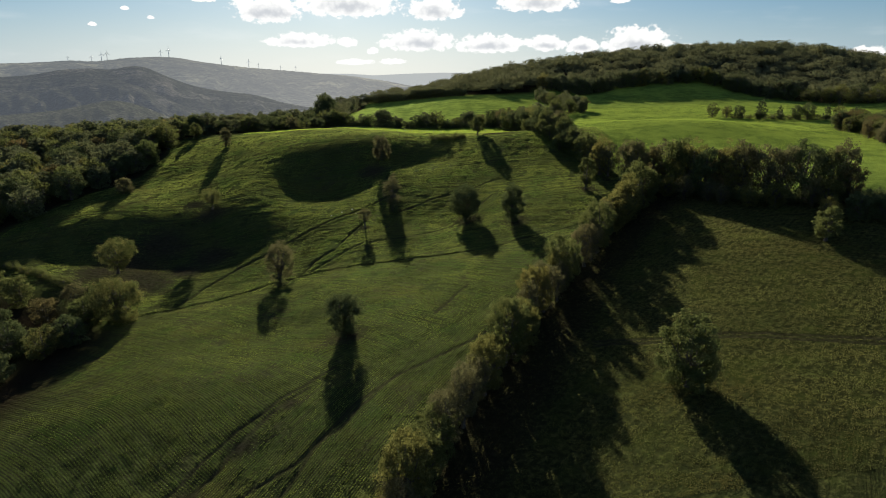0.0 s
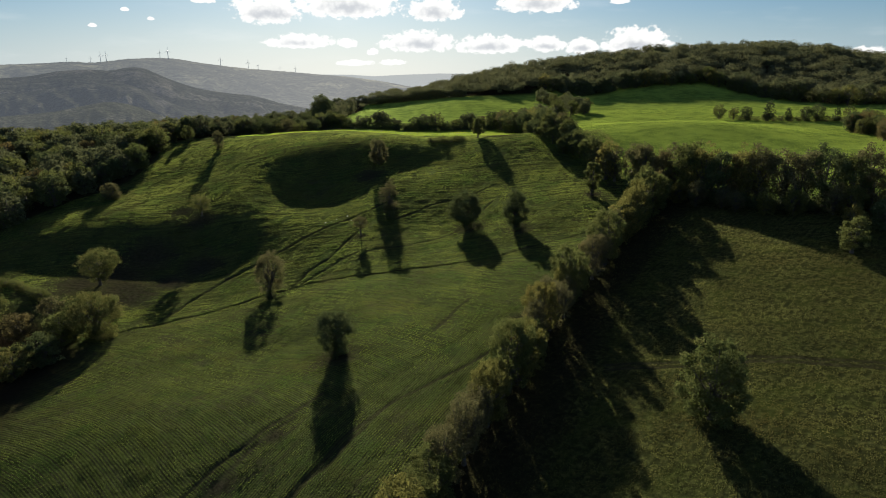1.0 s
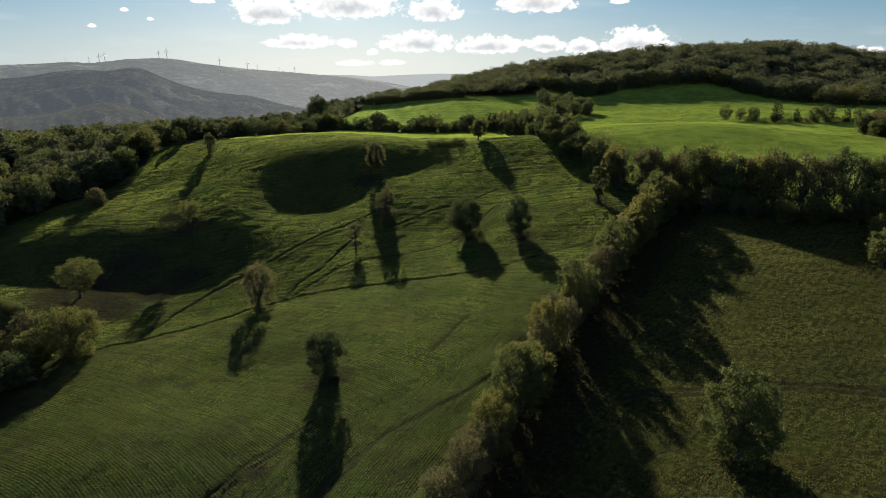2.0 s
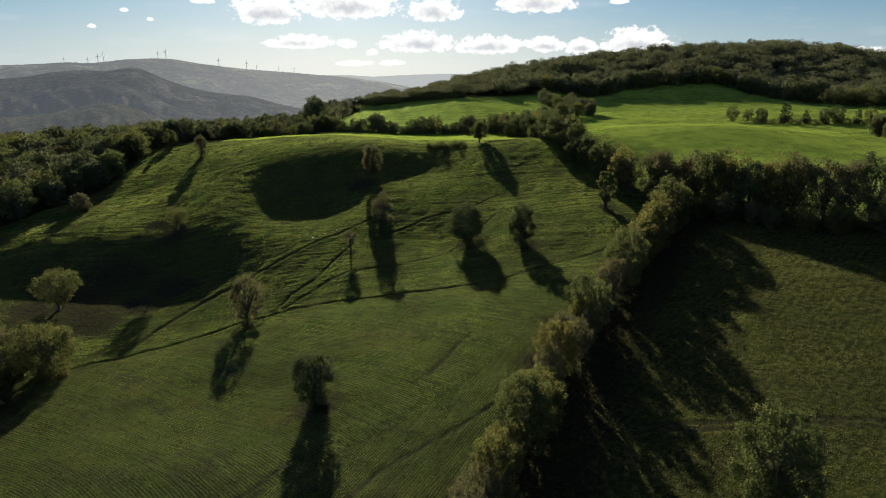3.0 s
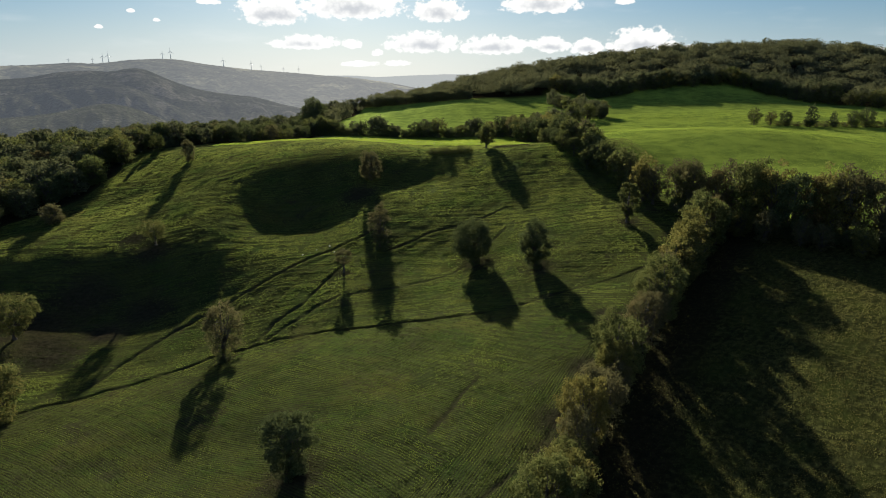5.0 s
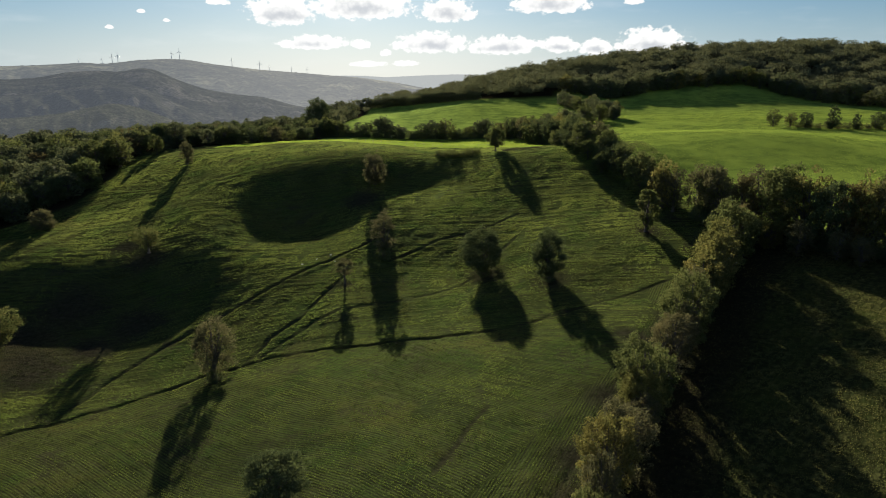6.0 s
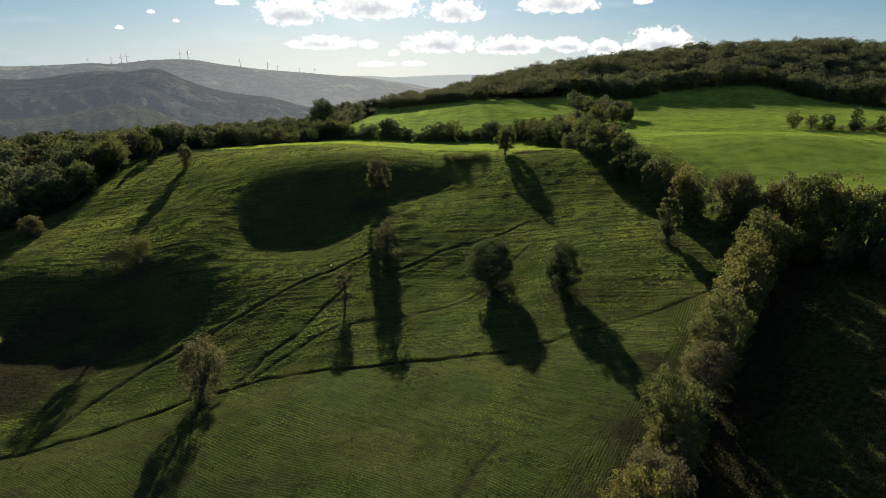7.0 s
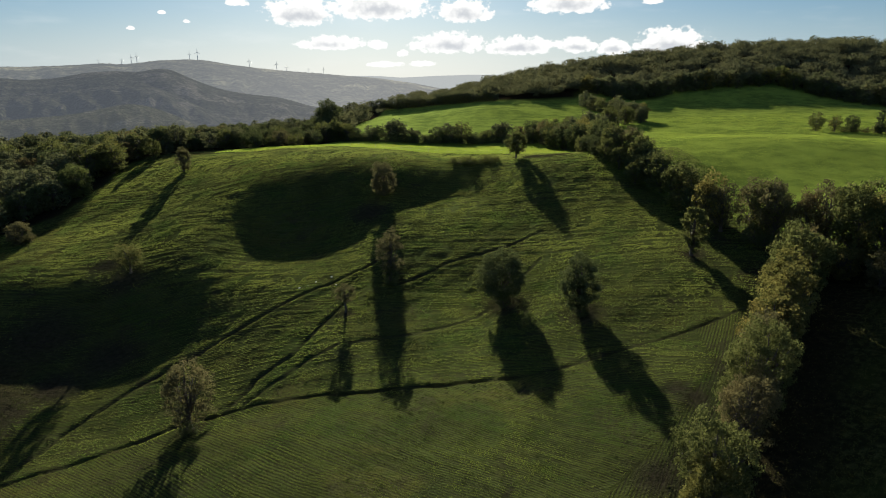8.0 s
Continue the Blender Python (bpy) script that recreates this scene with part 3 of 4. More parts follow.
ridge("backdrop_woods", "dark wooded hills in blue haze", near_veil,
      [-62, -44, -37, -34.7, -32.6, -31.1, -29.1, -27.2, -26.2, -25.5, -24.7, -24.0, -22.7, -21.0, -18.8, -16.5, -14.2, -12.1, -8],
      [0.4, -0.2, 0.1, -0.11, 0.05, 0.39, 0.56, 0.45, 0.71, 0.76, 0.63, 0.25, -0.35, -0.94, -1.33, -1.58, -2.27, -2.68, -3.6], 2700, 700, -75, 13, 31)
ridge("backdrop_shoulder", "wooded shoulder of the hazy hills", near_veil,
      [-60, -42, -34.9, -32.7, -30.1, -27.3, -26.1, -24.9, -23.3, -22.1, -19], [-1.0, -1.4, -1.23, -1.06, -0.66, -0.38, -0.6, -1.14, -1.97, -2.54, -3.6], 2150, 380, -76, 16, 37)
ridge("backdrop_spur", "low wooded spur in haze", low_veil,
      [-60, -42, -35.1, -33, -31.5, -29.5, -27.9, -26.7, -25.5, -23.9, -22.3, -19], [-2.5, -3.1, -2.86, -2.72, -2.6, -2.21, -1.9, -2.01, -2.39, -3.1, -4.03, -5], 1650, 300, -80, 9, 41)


def mesh_of(name, bm, mat, smooth_it=True):
    mesh = bpy.data.meshes.new(name)
    for f in bm.faces:
        f.smooth = smooth_it
    bm.to_mesh(mesh)
    bm.free()
    mesh.materials.append(mat)
    return mesh


def part(name, bm, mat, parent, label="", smooth_it=True):
    ob = new(name, mesh_of(name, bm, mat, smooth_it) if isinstance(bm, bmesh.types.BMesh) else bm)
    ob.parent = parent
    return tagged(ob, label) if label else ob


def tube(bm, path, radii, sides=6):
    """A tapered tube along points."""
    rings = []
    for k, p in enumerate(path):
        a, b = path[max(k - 1, 0)], path[min(k + 1, len(path) - 1)]
        q = (b - a).to_track_quat("Z", "Y")
        rings.append([bm.verts.new(p + q @ Vector((math.cos(6.2832 * s / sides) * radii[k], math.sin(6.2832 * s / sides) * radii[k], 0))) for s in range(sides)])
    for r0, r1 in zip(rings[:-1], rings[1:]):
        for s in range(sides):
            bm.faces.new((r0[s], r0[(s + 1) % sides], r1[(s + 1) % sides], r1[s]))
    bm.faces.new(rings[0][::-1]), bm.faces.new(rings[-1])


def wind_turbine():
    base = new("wind_turbine")
    bm = bmesh.new()
    tube(bm, [Vector((0, 0, -6)), Vector((0, 0, 20)), Vector((0, 0, 46))], [2.0, 1.7, 1.2], 8)
    part("tower", bm, turbine_white, base)
    bm = bmesh.new()
    tube(bm, [Vector((0, -3, 47)), Vector((0, 0, 47)), Vector((0, 4, 47))], [1.2, 1.7, 1.3], 8)
    part("nacelle", bm, turbine_white, base)
    for k in range(3):
        bm = bmesh.new()
        a = radians(90 + 120 * k)
        out = Vector((math.cos(a), 0, math.sin(a)))
        tube(bm, [Vector((0, -3.6, 47)) + out * d for d in (0.5, 4, 12, 22)], [0.8, 1.3, 0.9, 0.25], 5)
        part("blade", bm, turbine_white, base)
    return tagged(base, "pale wind turbine on a hazy ridge", "wind turbine", "turbines on the ridge")


def ridge_top(az):
    return 60 + 4090 * math.tan(radians(float(np.interp(az, RANGE_AZ, RANGE_EL))))


turbine = wind_turbine()
for k, (az, full, turned) in enumerate([(-28.6, 0.75, 10), (-27.9, 1.0, 25), (-27.5, 1.05, 0), (-23.6, 0.9, 20), (-23.0, 1.15, 5), (-19.0, 1.0, 0), (-16.8, 1.0, 15), (-16.0, 0.7, 0), (-14.2, 0.6, 30), (-12.9, 0.75, 10), (-30.2, 0.55, 0)]):
    x, y = pole_to(az, 4085)
    size = full * 0.82
    m = Matrix.LocRotScale((x, y, ridge_top(az) - 2), Euler((0, radians(37 * k % 60), radians(-az + turned))), None) @ Matrix.Diagonal((size, size, size, 1))
    if k == 0:
        turbine.matrix_basis = m
        base_scale = Vector((size, size, size))
    else:
        ratio = size / base_scale.x
        m = Matrix.LocRotScale((x, y, ridge_top(az) - 2), Euler((0, 0, radians(-az + turned))), None) @ Matrix.Diagonal((ratio, ratio, ratio, 1))
        copy_thing(turbine, m)

# ---------------------------------------------------------------- trees


def leaf_mesh(name, clumps, count, leaf, mat, rng, squash=0.8):
    """Many small leaf blades gathered in clumps: rows of x, y, z, reach."""
    clumps = np.array(clumps)
    share = clumps[:, 3] ** 2
    pick = rng.choice(len(clumps), count, p=share / share.sum())
    out = rng.normal(size=(count, 3))
    out /= np.linalg.norm(out, axis=1)[:, None]
    far = clumps[pick, 3] * (0.35 + 0.75 * rng.rand(count) ** 0.6)
    c = clumps[pick, :3] + out * far[:, None] * (1, 1, squash)
    n = out + rng.normal(size=(count, 3)) * 0.5 + (0, 0, 0.25)
    n /= np.linalg.norm(n, axis=1)[:, None]
    a = np.cross(n, rng.normal(size=(count, 3)))
    a /= np.linalg.norm(a, axis=1)[:, None]
    b = np.cross(n, a)
    s = (leaf * (0.6 + 0.8 * rng.rand(count)))[:, None]
    verts = np.stack([c - a * s, c + b * s * 0.55 + n * s * 0.12, c + a * s, c - b * s * 0.55 + n * s * 0.12], 1).reshape(-1, 3)
    mesh = bpy.data.meshes.new(name)
    mesh.vertices.add(count * 4), mesh.loops.add(count * 4), mesh.polygons.add(count)
    mesh.vertices.foreach_set("co", verts.ravel())
    mesh.loops.foreach_set("vertex_index", np.arange(count * 4, dtype=np.int32))
    mesh.polygons.foreach_set("loop_start", np.arange(0, count * 4, 4, dtype=np.int32))
    mesh.update(calc_edges=True)
    mesh.materials.append(mat)
    return mesh


def tree_meshes(seed, tall, wide, clear, mat, leaves=6000, lobes=9, clump=0.13, leaf=0.20, top=0.5, lean=0.0):
    """Trunk with limbs, and the crown. tall, wide: metres; clear: share of bare trunk; top: how high the widest part sits in the crown; clump: reach of a clump as a share of the width."""
    rng = np.random.RandomState(seed)
    low, high = tall * clear, tall
    mid = low + (high - low) * top
    count = lobes * 14
    bumps = rng.normal(size=(lobes, 3))
    bumps /= np.linalg.norm(bumps, axis=1)[:, None]
    way = rng.normal(size=(count, 3))
    way /= np.linalg.norm(way, axis=1)[:, None]
    swell = 0.78 + 0.30 * np.max(np.clip(way @ bumps.T, 0, 1) ** 6, axis=1) * rng.uniform(0.6, 1.1, count)
    far = swell * (0.45 + 0.55 * rng.rand(count) ** 0.45)
    inner = 1.12 - clump * 0.9
    x, y = way[:, 0] * far * wide * 0.5 * inner + lean, way[:, 1] * far * wide * 0.5 * inner
    z = mid + np.where(way[:, 2] > 0, way[:, 2] * far * (high - mid - clump * wide * 0.12) * 1.08, np.maximum(way[:, 2] * far * 1.3, -1) * (mid - low))
    clumps = np.stack([x, y, z, clump * wide * rng.uniform(0.42, 0.95, count)], 1)
    crown = leaf_mesh("crown", clumps, leaves, leaf, mat, rng)
    bm = bmesh.new()
    thick = 0.030 * tall + 0.08
    fork = low + (high - low) * 0.45
    bend = Vector((rng.uniform(-0.3, 0.3), rng.uniform(-0.3, 0.3), 0))
    tube(bm, [Vector((0, 0, -1.2)), Vector((0, 0, 0)), Vector((0, 0, 0.5)), bend * 0.5 + Vector((lean * 0.3, 0, fork * 0.5)), bend + Vector((lean * 0.6, 0, fork)), Vector((lean, 0, tall * 0.85))], [thick * 1.5, thick * 1.4, thick, thick * 0.8, thick * 0.5, thick * 0.12], 7)
    for k in range(lobes):
        head = Vector(clumps[k * 14, :3])
        start = Vector((lean * 0.4, 0, low * 0.75 + 0.28 * max(head.z - low, 0)))
        knee = start.lerp(head, 0.5) + Vector((rng.uniform(-0.3, 0.3), rng.uniform(-0.3, 0.3), rng.uniform(-0.4, 0.1)))
        tube(bm, [start, knee, head], [thick * 0.42, thick * 0.26, thick * 0.07], 5)
        for j in range(3):
            tip = Vector(clumps[k * 14 + 1 + j, :3])
            tube(bm, [knee, knee.lerp(tip, 0.9)], [thick * 0.16, thick * 0.05], 4)
    return mesh_of("trunk", bm, bark), crown


def tree(name, meshes, x, y, label, category="tree", group="", turn=0.0, size=(1, 1, 1), sink=0.0, ground_z=None):
    """A tree standing on the land: an empty at its foot with trunk and crown."""
    base = new(name)
    z = (at(x, y) if ground_z is None else ground_z) - sink
    base.matrix_basis = Matrix.LocRotScale((x, y, z), Euler((0, 0, turn)), Vector(size))
    part("trunk", meshes[0], None, base)
    part("crown", meshes[1], None, base)
    return tagged(base, label, category, group)


# -- single trees in the fields: height and width in metres as they stand
tree("oak_tree", tree_meshes(101, 13.4, 9.4, 0.10, grey_leaf, 7500, 11, 0.125, 0.17, 0.56), -48.6, 174.8, "tall oak with thinning yellow-brown leaves at the ditch")
tree("oak_tree", tree_meshes(102, 8.9, 8.6, 0.10, dark_leaf, 14000, 13, 0.125, 0.15, 0.62), -21.9, 127.4, "dense dark evergreen oak standing in the crop")
tree("oak_tree", tree_meshes(103, 11.6, 11.8, 0.17, dark_leaf, 16000, 18, 0.13, 0.19, 0.40), 7.8, 209.5, "dense round evergreen oak on a patch of bare earth")
tree("oak_tree", tree_meshes(104, 12.0, 8.6, 0.15, dark_leaf, 12000, 14, 0.13, 0.19, 0.42), 23.0, 199.0, "dense tapering evergreen oak on worn ground")
tree("small_tree", tree_meshes(105, 6.8, 5.4, 0.42, grey_leaf, 2000, 7, 0.14, 0.16, 0.5), -27.2, 209.5, "small thin half-bare tree in the crop")
tree("oak_tree", tree_meshes(106, 13.2, 7.0, 0.14, grey_leaf, 4200, 10, 0.125, 0.18, 0.55), -18.6, 223.0, "slender oak with thinning leaves on the slope")
tree("small_tree", tree_meshes(107, 7.8, 8.2, 0.22, oak_leaf, 4200, 9, 0.125, 0.17, 0.5), -87.0, 228.5, "small spreading tree with thin grey-green leaves")
tree("slender_tree", tree_meshes(108, 11.4, 6.4, 0.10, oak_leaf, 7000, 9, 0.135, 0.19, 0.6), 50.7, 216.5, "slender light-green tree with a bare stem")
tree("oak_tree", tree_meshes(109, 9.0, 7.6, 0.20, oak_leaf, 5000, 9, 0.135, 0.24, 0.45), 16.6, 301.0, "round green oak on the crest of the hill")
tree("oak_tree", tree_meshes(110, 8.8, 6.6, 0.10, grey_leaf, 4000, 8, 0.135, 0.22, 0.5), -106.5, 305.5, "small oak on the shoulder of the brow")
tree("oak_tree", tree_meshes(111, 11.0, 8.4, 0.08, grey_leaf, 7500, 11, 0.13, 0.22, 0.4), -26.8, 272.0, "broad oak in the shaded hollow below the brow")
tree("bush", tree_meshes(112, 6.6, 8.0, 0.05, grey_leaf, 4500, 8, 0.135, 0.20, 0.4), -128.3, 245.0, "rounded grey-green bush at the edge of the wood", "bush")
tree("oak_tree", tree_meshes(113, 11.2, 11.2, 0.18, oak_leaf, 8000, 12, 0.125, 0.19, 0.5), -101.9, 184.2, "spreading oak with green-gold leaves on bare earth")
tree("bush", tree_meshes(115, 13.4, 10.6, 0.02, bush_leaf, 20000, 12, 0.125, 0.17, 0.42), 41.3, 94.0, "big green bushy oak in the dry pasture", "tree")
tree("small_tree", tree_meshes(116, 8.4, 6.6, 0.12, oak_leaf, 5500, 9, 0.135, 0.18, 0.5), 90.9, 141.6, "small bushy oak at the pasture's edge")
tree("oak_tree", tree_meshes(119, 12.0, 14.0, 0.03, oak_leaf, 16000, 14, 0.12, 0.19, 0.5), -87.2, 154.1, "big bushy oak above the dark valley")
tree("oak_tree", tree_meshes(120, 12.5, 8.4, 0.15, dark_leaf, 6000, 10, 0.13, 0.26, 0.5), -141, 354, "tall dark tree at the edge of the wood")
tree("oak_tree", tree_meshes(118, 16.5, 19, 0.03, dark_leaf, 14000, 14, 0.13, 0.32, 0.45), -82, 440, "great dark domed oak above the hedge")

tree("oak_tree", tree_meshes(121, 9.0, 6.4, 0.12, oak_leaf, 3800, 9, 0.13, 0.24, 0.5), -131, 331, "small dark oak on the ridge beside the wood")
tree("oak_tree", tree_meshes(122, 11.5, 12.5, 0.04, bush_leaf, 8000, 13, 0.125, 0.24, 0.45), -137, 287, "broad domed oak at the edge of the wood")
tree("oak_tree", tree_meshes(123, 10.5, 10.5, 0.05, dark_leaf, 7000, 12, 0.125, 0.24, 0.45), -141, 272, "dark rounded oak at the edge of the wood")

# -- species built once and repeated
KINDS = {  # leaves, variants, height, width, bare stem, leaf count, leaf size, widest level
    "oak": (oak_leaf, 4, 10, 8.2, 0.06, 6000, 0.20, 0.5), "gold": (gold_leaf, 3, 10, 8.0, 0.06, 5600, 0.20, 0.5), "dark": (dark_leaf, 3, 10, 8.4, 0.05, 6000, 0.21, 0.5),
    "rust": (rust_leaf, 2, 10, 8.0, 0.10, 4600, 0.21, 0.5), "thin": (grey_leaf, 3, 10, 7.2, 0.12, 3600, 0.19, 0.55), "bush": (oak_leaf, 3, 4, 5.6, 0.01, 1900, 0.19, 0.4), "under": (dark_leaf, 2, 4, 6.0, 0.01, 2200, 0.16, 0.4),
    "far": (wood_leaf, 4, 10, 8.8, 0.05, 3500, 0.30, 0.5), "cypress": (dark_leaf, 1, 10, 4.6, 0.04, 3000, 0.26, 0.3),
}
NEAR_VARIANTS, VARIANTS, FAR_VARIANTS = {}, {}, {}
for number, (kind, (mat, count, tall, wide, clear, leaves, leaf, top)) in enumerate(KINDS.items()):
    VARIANTS[kind] = [tree_meshes(200 + 20 * number + k, tall, wide, clear, mat, leaves, 13, 0.125, leaf, top + 0.05 * (k - 1)) for k in range(count)]
    FAR_VARIANTS[kind] = [tree_meshes(500 + 20 * number + k, tall, wide, clear, mat, leaves // 2, 11, 0.13, leaf * 1.15, top + 0.05 * (k - 1)) for k in range(count)]
    if kind in ("oak", "gold", "thin", "bush"):
        NEAR_VARIANTS[kind] = [tree_meshes(800 + 20 * number + k, tall, wide, 0.16 if tall > 5 else 0.01, mat, int(leaves * 2.4), 15, 0.105, leaf * 0.62, top + 0.05 * (k - 1)) for k in range(count)]
LABELS = {
    "oak": "green hedgerow oak with dense foliage", "gold": "hedgerow tree with yellowing autumn leaves", "dark": "dark green evergreen oak in a hedge",
    "rust": "oak with russet autumn leaves", "thin": "thin tree with sparse grey-green leaves", "bush": "low green bush in rough grass", "under": "dark low shrub at the foot of an oak", "far": "woodland tree with dull green foliage", "cypress": "narrow dark pointed evergreen tree",
}
NAMES = {"oak": "oak_tree", "gold": "hedge_tree", "dark": "evergreen_oak", "rust": "oak_tree", "thin": "thin_tree", "bush": "bush", "under": "shrub", "far": "woodland_tree", "cypress": "cypress_tree"}
plant_rng = np.random.RandomState(7)


def plant(kind, x, y, tall, group, wide=1.0):
    """One repeat of a species, tall metres high, turned at random."""
    stock = FAR_VARIANTS if y > 225 or abs(x) > 128 else NEAR_VARIANTS if kind in NEAR_VARIANTS and y < 165 and -20 < x < 55 else VARIANTS
    made = stock[kind][plant_rng.randint(len(stock[kind]))]
    s = tall / (4 if kind in ("bush", "under") else 10)
    return tree(NAMES[kind], made, x, y, LABELS[kind], "bush" if kind in ("bush", "under") else "tree", group, plant_rng.uniform(0, 6.28), (s * wide, s * wide, s), 0.15)


def along(line, step):
    """Points every step metres along a broken line."""
    out, left = [], 0.0
    for (ax, ay), (bx, by) in zip(line[:-1], line[1:]):
        run = math.hypot(bx - ax, by - ay)
        d = left
        while d < run:
            out.append((ax + (bx - ax) * d / run, ay + (by - ay) * d / run))
            d += step
        left = d - run
    return out


def mixed(kinds):
    names, odds = zip(*kinds)
    return names[plant_rng.choice(len(names), p=np.array(odds) / sum(odds))]


# -- shrubs at the feet of the field oaks
for x, y, tall, wide in [(-22.2, 125.8, 2.6, 0.8), (-20.6, 126.8, 2.2, 0.8), (8.2, 207.6, 2.6, 0.9), (23.1, 197.3, 2.8, 0.8), (-48.1, 173.2, 2.8, 0.8), (-18.3, 221.4, 4.0, 0.7)]:
    plant("under", x, y, tall, "shrubs under the field oaks", wide)
# -- the hedge between crop and pasture
for k, (x, y) in enumerate(along(HEDGE, 4.9)):
    kind = mixed([("oak", 5), ("gold", 5), ("thin", 3)])
    plant(kind, x + plant_rng.uniform(-1.3, 1.3), y + plant_rng.uniform(-1, 1), plant_rng.uniform(8.5, 12.5) + (2.8 if k % 4 == 1 else 0), "hedge between crop and pasture", plant_rng.uniform(0.68, 0.92))
plant("gold", 56.5, 186, 13.0, "hedge between crop and pasture", 0.85)
plant("gold", 48, 172, 11.5, "hedge between crop and pasture", 1.0)
plant("rust", 66, 198, 11.5, "hedge between crop and pasture", 0.85)
for x, y in along(HEDGE, 4.2):
    plant("bush", x + plant_rng.uniform(-3.4, -0.8), y + plant_rng.uniform(-1, 1), plant_rng.uniform(2.0, 4.2), "bushes under the hedge", 0.9)
# -- the tall belt on the bank below the meadow
for x, y in along([(60, 232), (68, 220), (75, 210), (82, 196), (88, 185), (98, 177), (113, 171)], 4.6):
    plant(mixed([("oak", 3), ("thin", 4), ("rust", 3), ("gold", 3), ("dark", 1)]), x + plant_rng.uniform(-2, 2), y + plant_rng.uniform(-2, 2), plant_rng.uniform(12.0, 15.0) + (1.8 if x > 78 else 0), "tall belt of trees on the bank", plant_rng.uniform(0.72, 0.98))
for x, y in along([(66, 205), (76, 190), (84, 178), (96, 168), (112, 163)], 6.5):
    plant(mixed([("oak", 3), ("thin", 3), ("gold", 3), ("rust", 2)]), x + plant_rng.uniform(-2, 2), y + plant_rng.uniform(-2, 2), plant_rng.uniform(6, 9), "tall belt of trees on the bank")

for x, y in along([(64, 222), (74, 205), (82, 190), (92, 178), (108, 170), (122, 165)], 3.4):
    plant("under", x + plant_rng.uniform(-2, 2), y + plant_rng.uniform(-3, 1), plant_rng.uniform(2.5, 4.5), "dark undergrowth on the bank", 1.1)

# -- hedge behind the crest and down to the bank
for k, (x, y) in enumerate(along([(-72, 392), (0, 394), (36, 388)], 3.9)):
    swell = 1.0 + 0.35 * math.sin(k * 0.9) + 0.2 * math.sin(k * 2.3)
    plant(mixed([("far", 5), ("oak", 3), ("dark", 3), ("rust", 1)]), x + plant_rng.uniform(-2, 2), y + plant_rng.uniform(-3, 4), plant_rng.uniform(6.5, 9.0) * swell, "hedgerow behind the crest", 1.2)
for x, y in along([(-72, 390), (0, 391), (36, 385)], 3.0):
    plant("under", x + plant_rng.uniform(-1, 1), y + plant_rng.uniform(-1.5, 1.5), plant_rng.uniform(3.0, 4.8), "shrubs filling the hedgerow behind the crest", 1.0)
for x, y in along([(31, 388), (41, 340), (50, 292), (56, 258), (62, 232)], 4.6):
    plant(mixed([("dark", 4), ("oak", 3), ("thin", 1)]), x + plant_rng.uniform(-2, 2), y + plant_rng.uniform(-2, 2), plant_rng.uniform(9.0, 12.5), "hedgerow down to the bank", 1.05)
for x, y in along([(42, 310), (46, 285), (51, 262)], 5.0):
    plant(mixed([("dark", 3), ("oak", 2)]), x + plant_rng.uniform(-1, 1), y + plant_rng.uniform(-1.5, 1.5), plant_rng.uniform(5.8, 7.4), "hedgerow down to the bank", 1.1)
# -- copse between the far fields
for line in ([(48, 385), (70, 425), (98, 452)], [(100, 458), (94, 500), (84, 556)]):
    for x, y in along(line, 6.5):
        plant(mixed([("far", 4), ("oak", 3), ("gold", 2)]), x + plant_rng.uniform(-2.5, 2.5), y + plant_rng.uniform(-2.5, 2.5), plant_rng.uniform(8, 13), "copse between the far fields", 1.1)
plant("gold", 47, 345, 12.5, "hedgerow down to the bank", 1.1)
# -- row of trees in the meadow
for kind, x, y, tall, wide in [("oak", 168, 393, 9.5, 1.0), ("oak", 176.5, 392, 7.7, 1.1), ("dark", 183, 389, 8.5, 1.0), ("cypress", 194, 384.6, 13, 1.1), ("cypress", 204, 381, 9, 1.0), ("dark", 213, 379.5, 9, 1.0), ("dark", 219, 378, 10.5, 1.0), ("cypress", 228, 374, 9.5, 1.0), ("oak", 235, 373, 9, 1.1), ("dark", 243, 370, 8.5, 1.1)]:
    plant(kind, x, y, tall, "row of trees in the meadow", wide)
for x, y in along([(180, 390), (245, 369)], 4.5):
    plant("bush", x, y + plant_rng.uniform(-1, 1), plant_rng.uniform(2.5, 4), "row of trees in the meadow", 1.1)
# -- clump at the meadow's end and bushes at the pasture's corner
for k in range(70):
    y = plant_rng.uniform(246, 322)
    x = 178 + (y - 246) * 0.30 + plant_rng.rand() ** 1.5 * 55
    plant(mixed([("thin", 4), ("oak", 3), ("dark", 2), ("rust", 3)]), x, y, plant_rng.uniform(6.5, 9.5) + 0.06 * (x - 178), "scrub at the meadow's end", 1.1)
for kind, x, y, tall, wide in [("gold", 98, 153, 6.5, 1.1), ("dark", 105, 152, 8.0, 1.1), ("dark", 110, 150, 7.0, 1.2), ("oak", 116, 154, 7.0, 1.2), ("rust", 112, 168, 11, 0.9)]:
    plant(kind, x, y, tall, "bushes at the pasture's corner", wide)
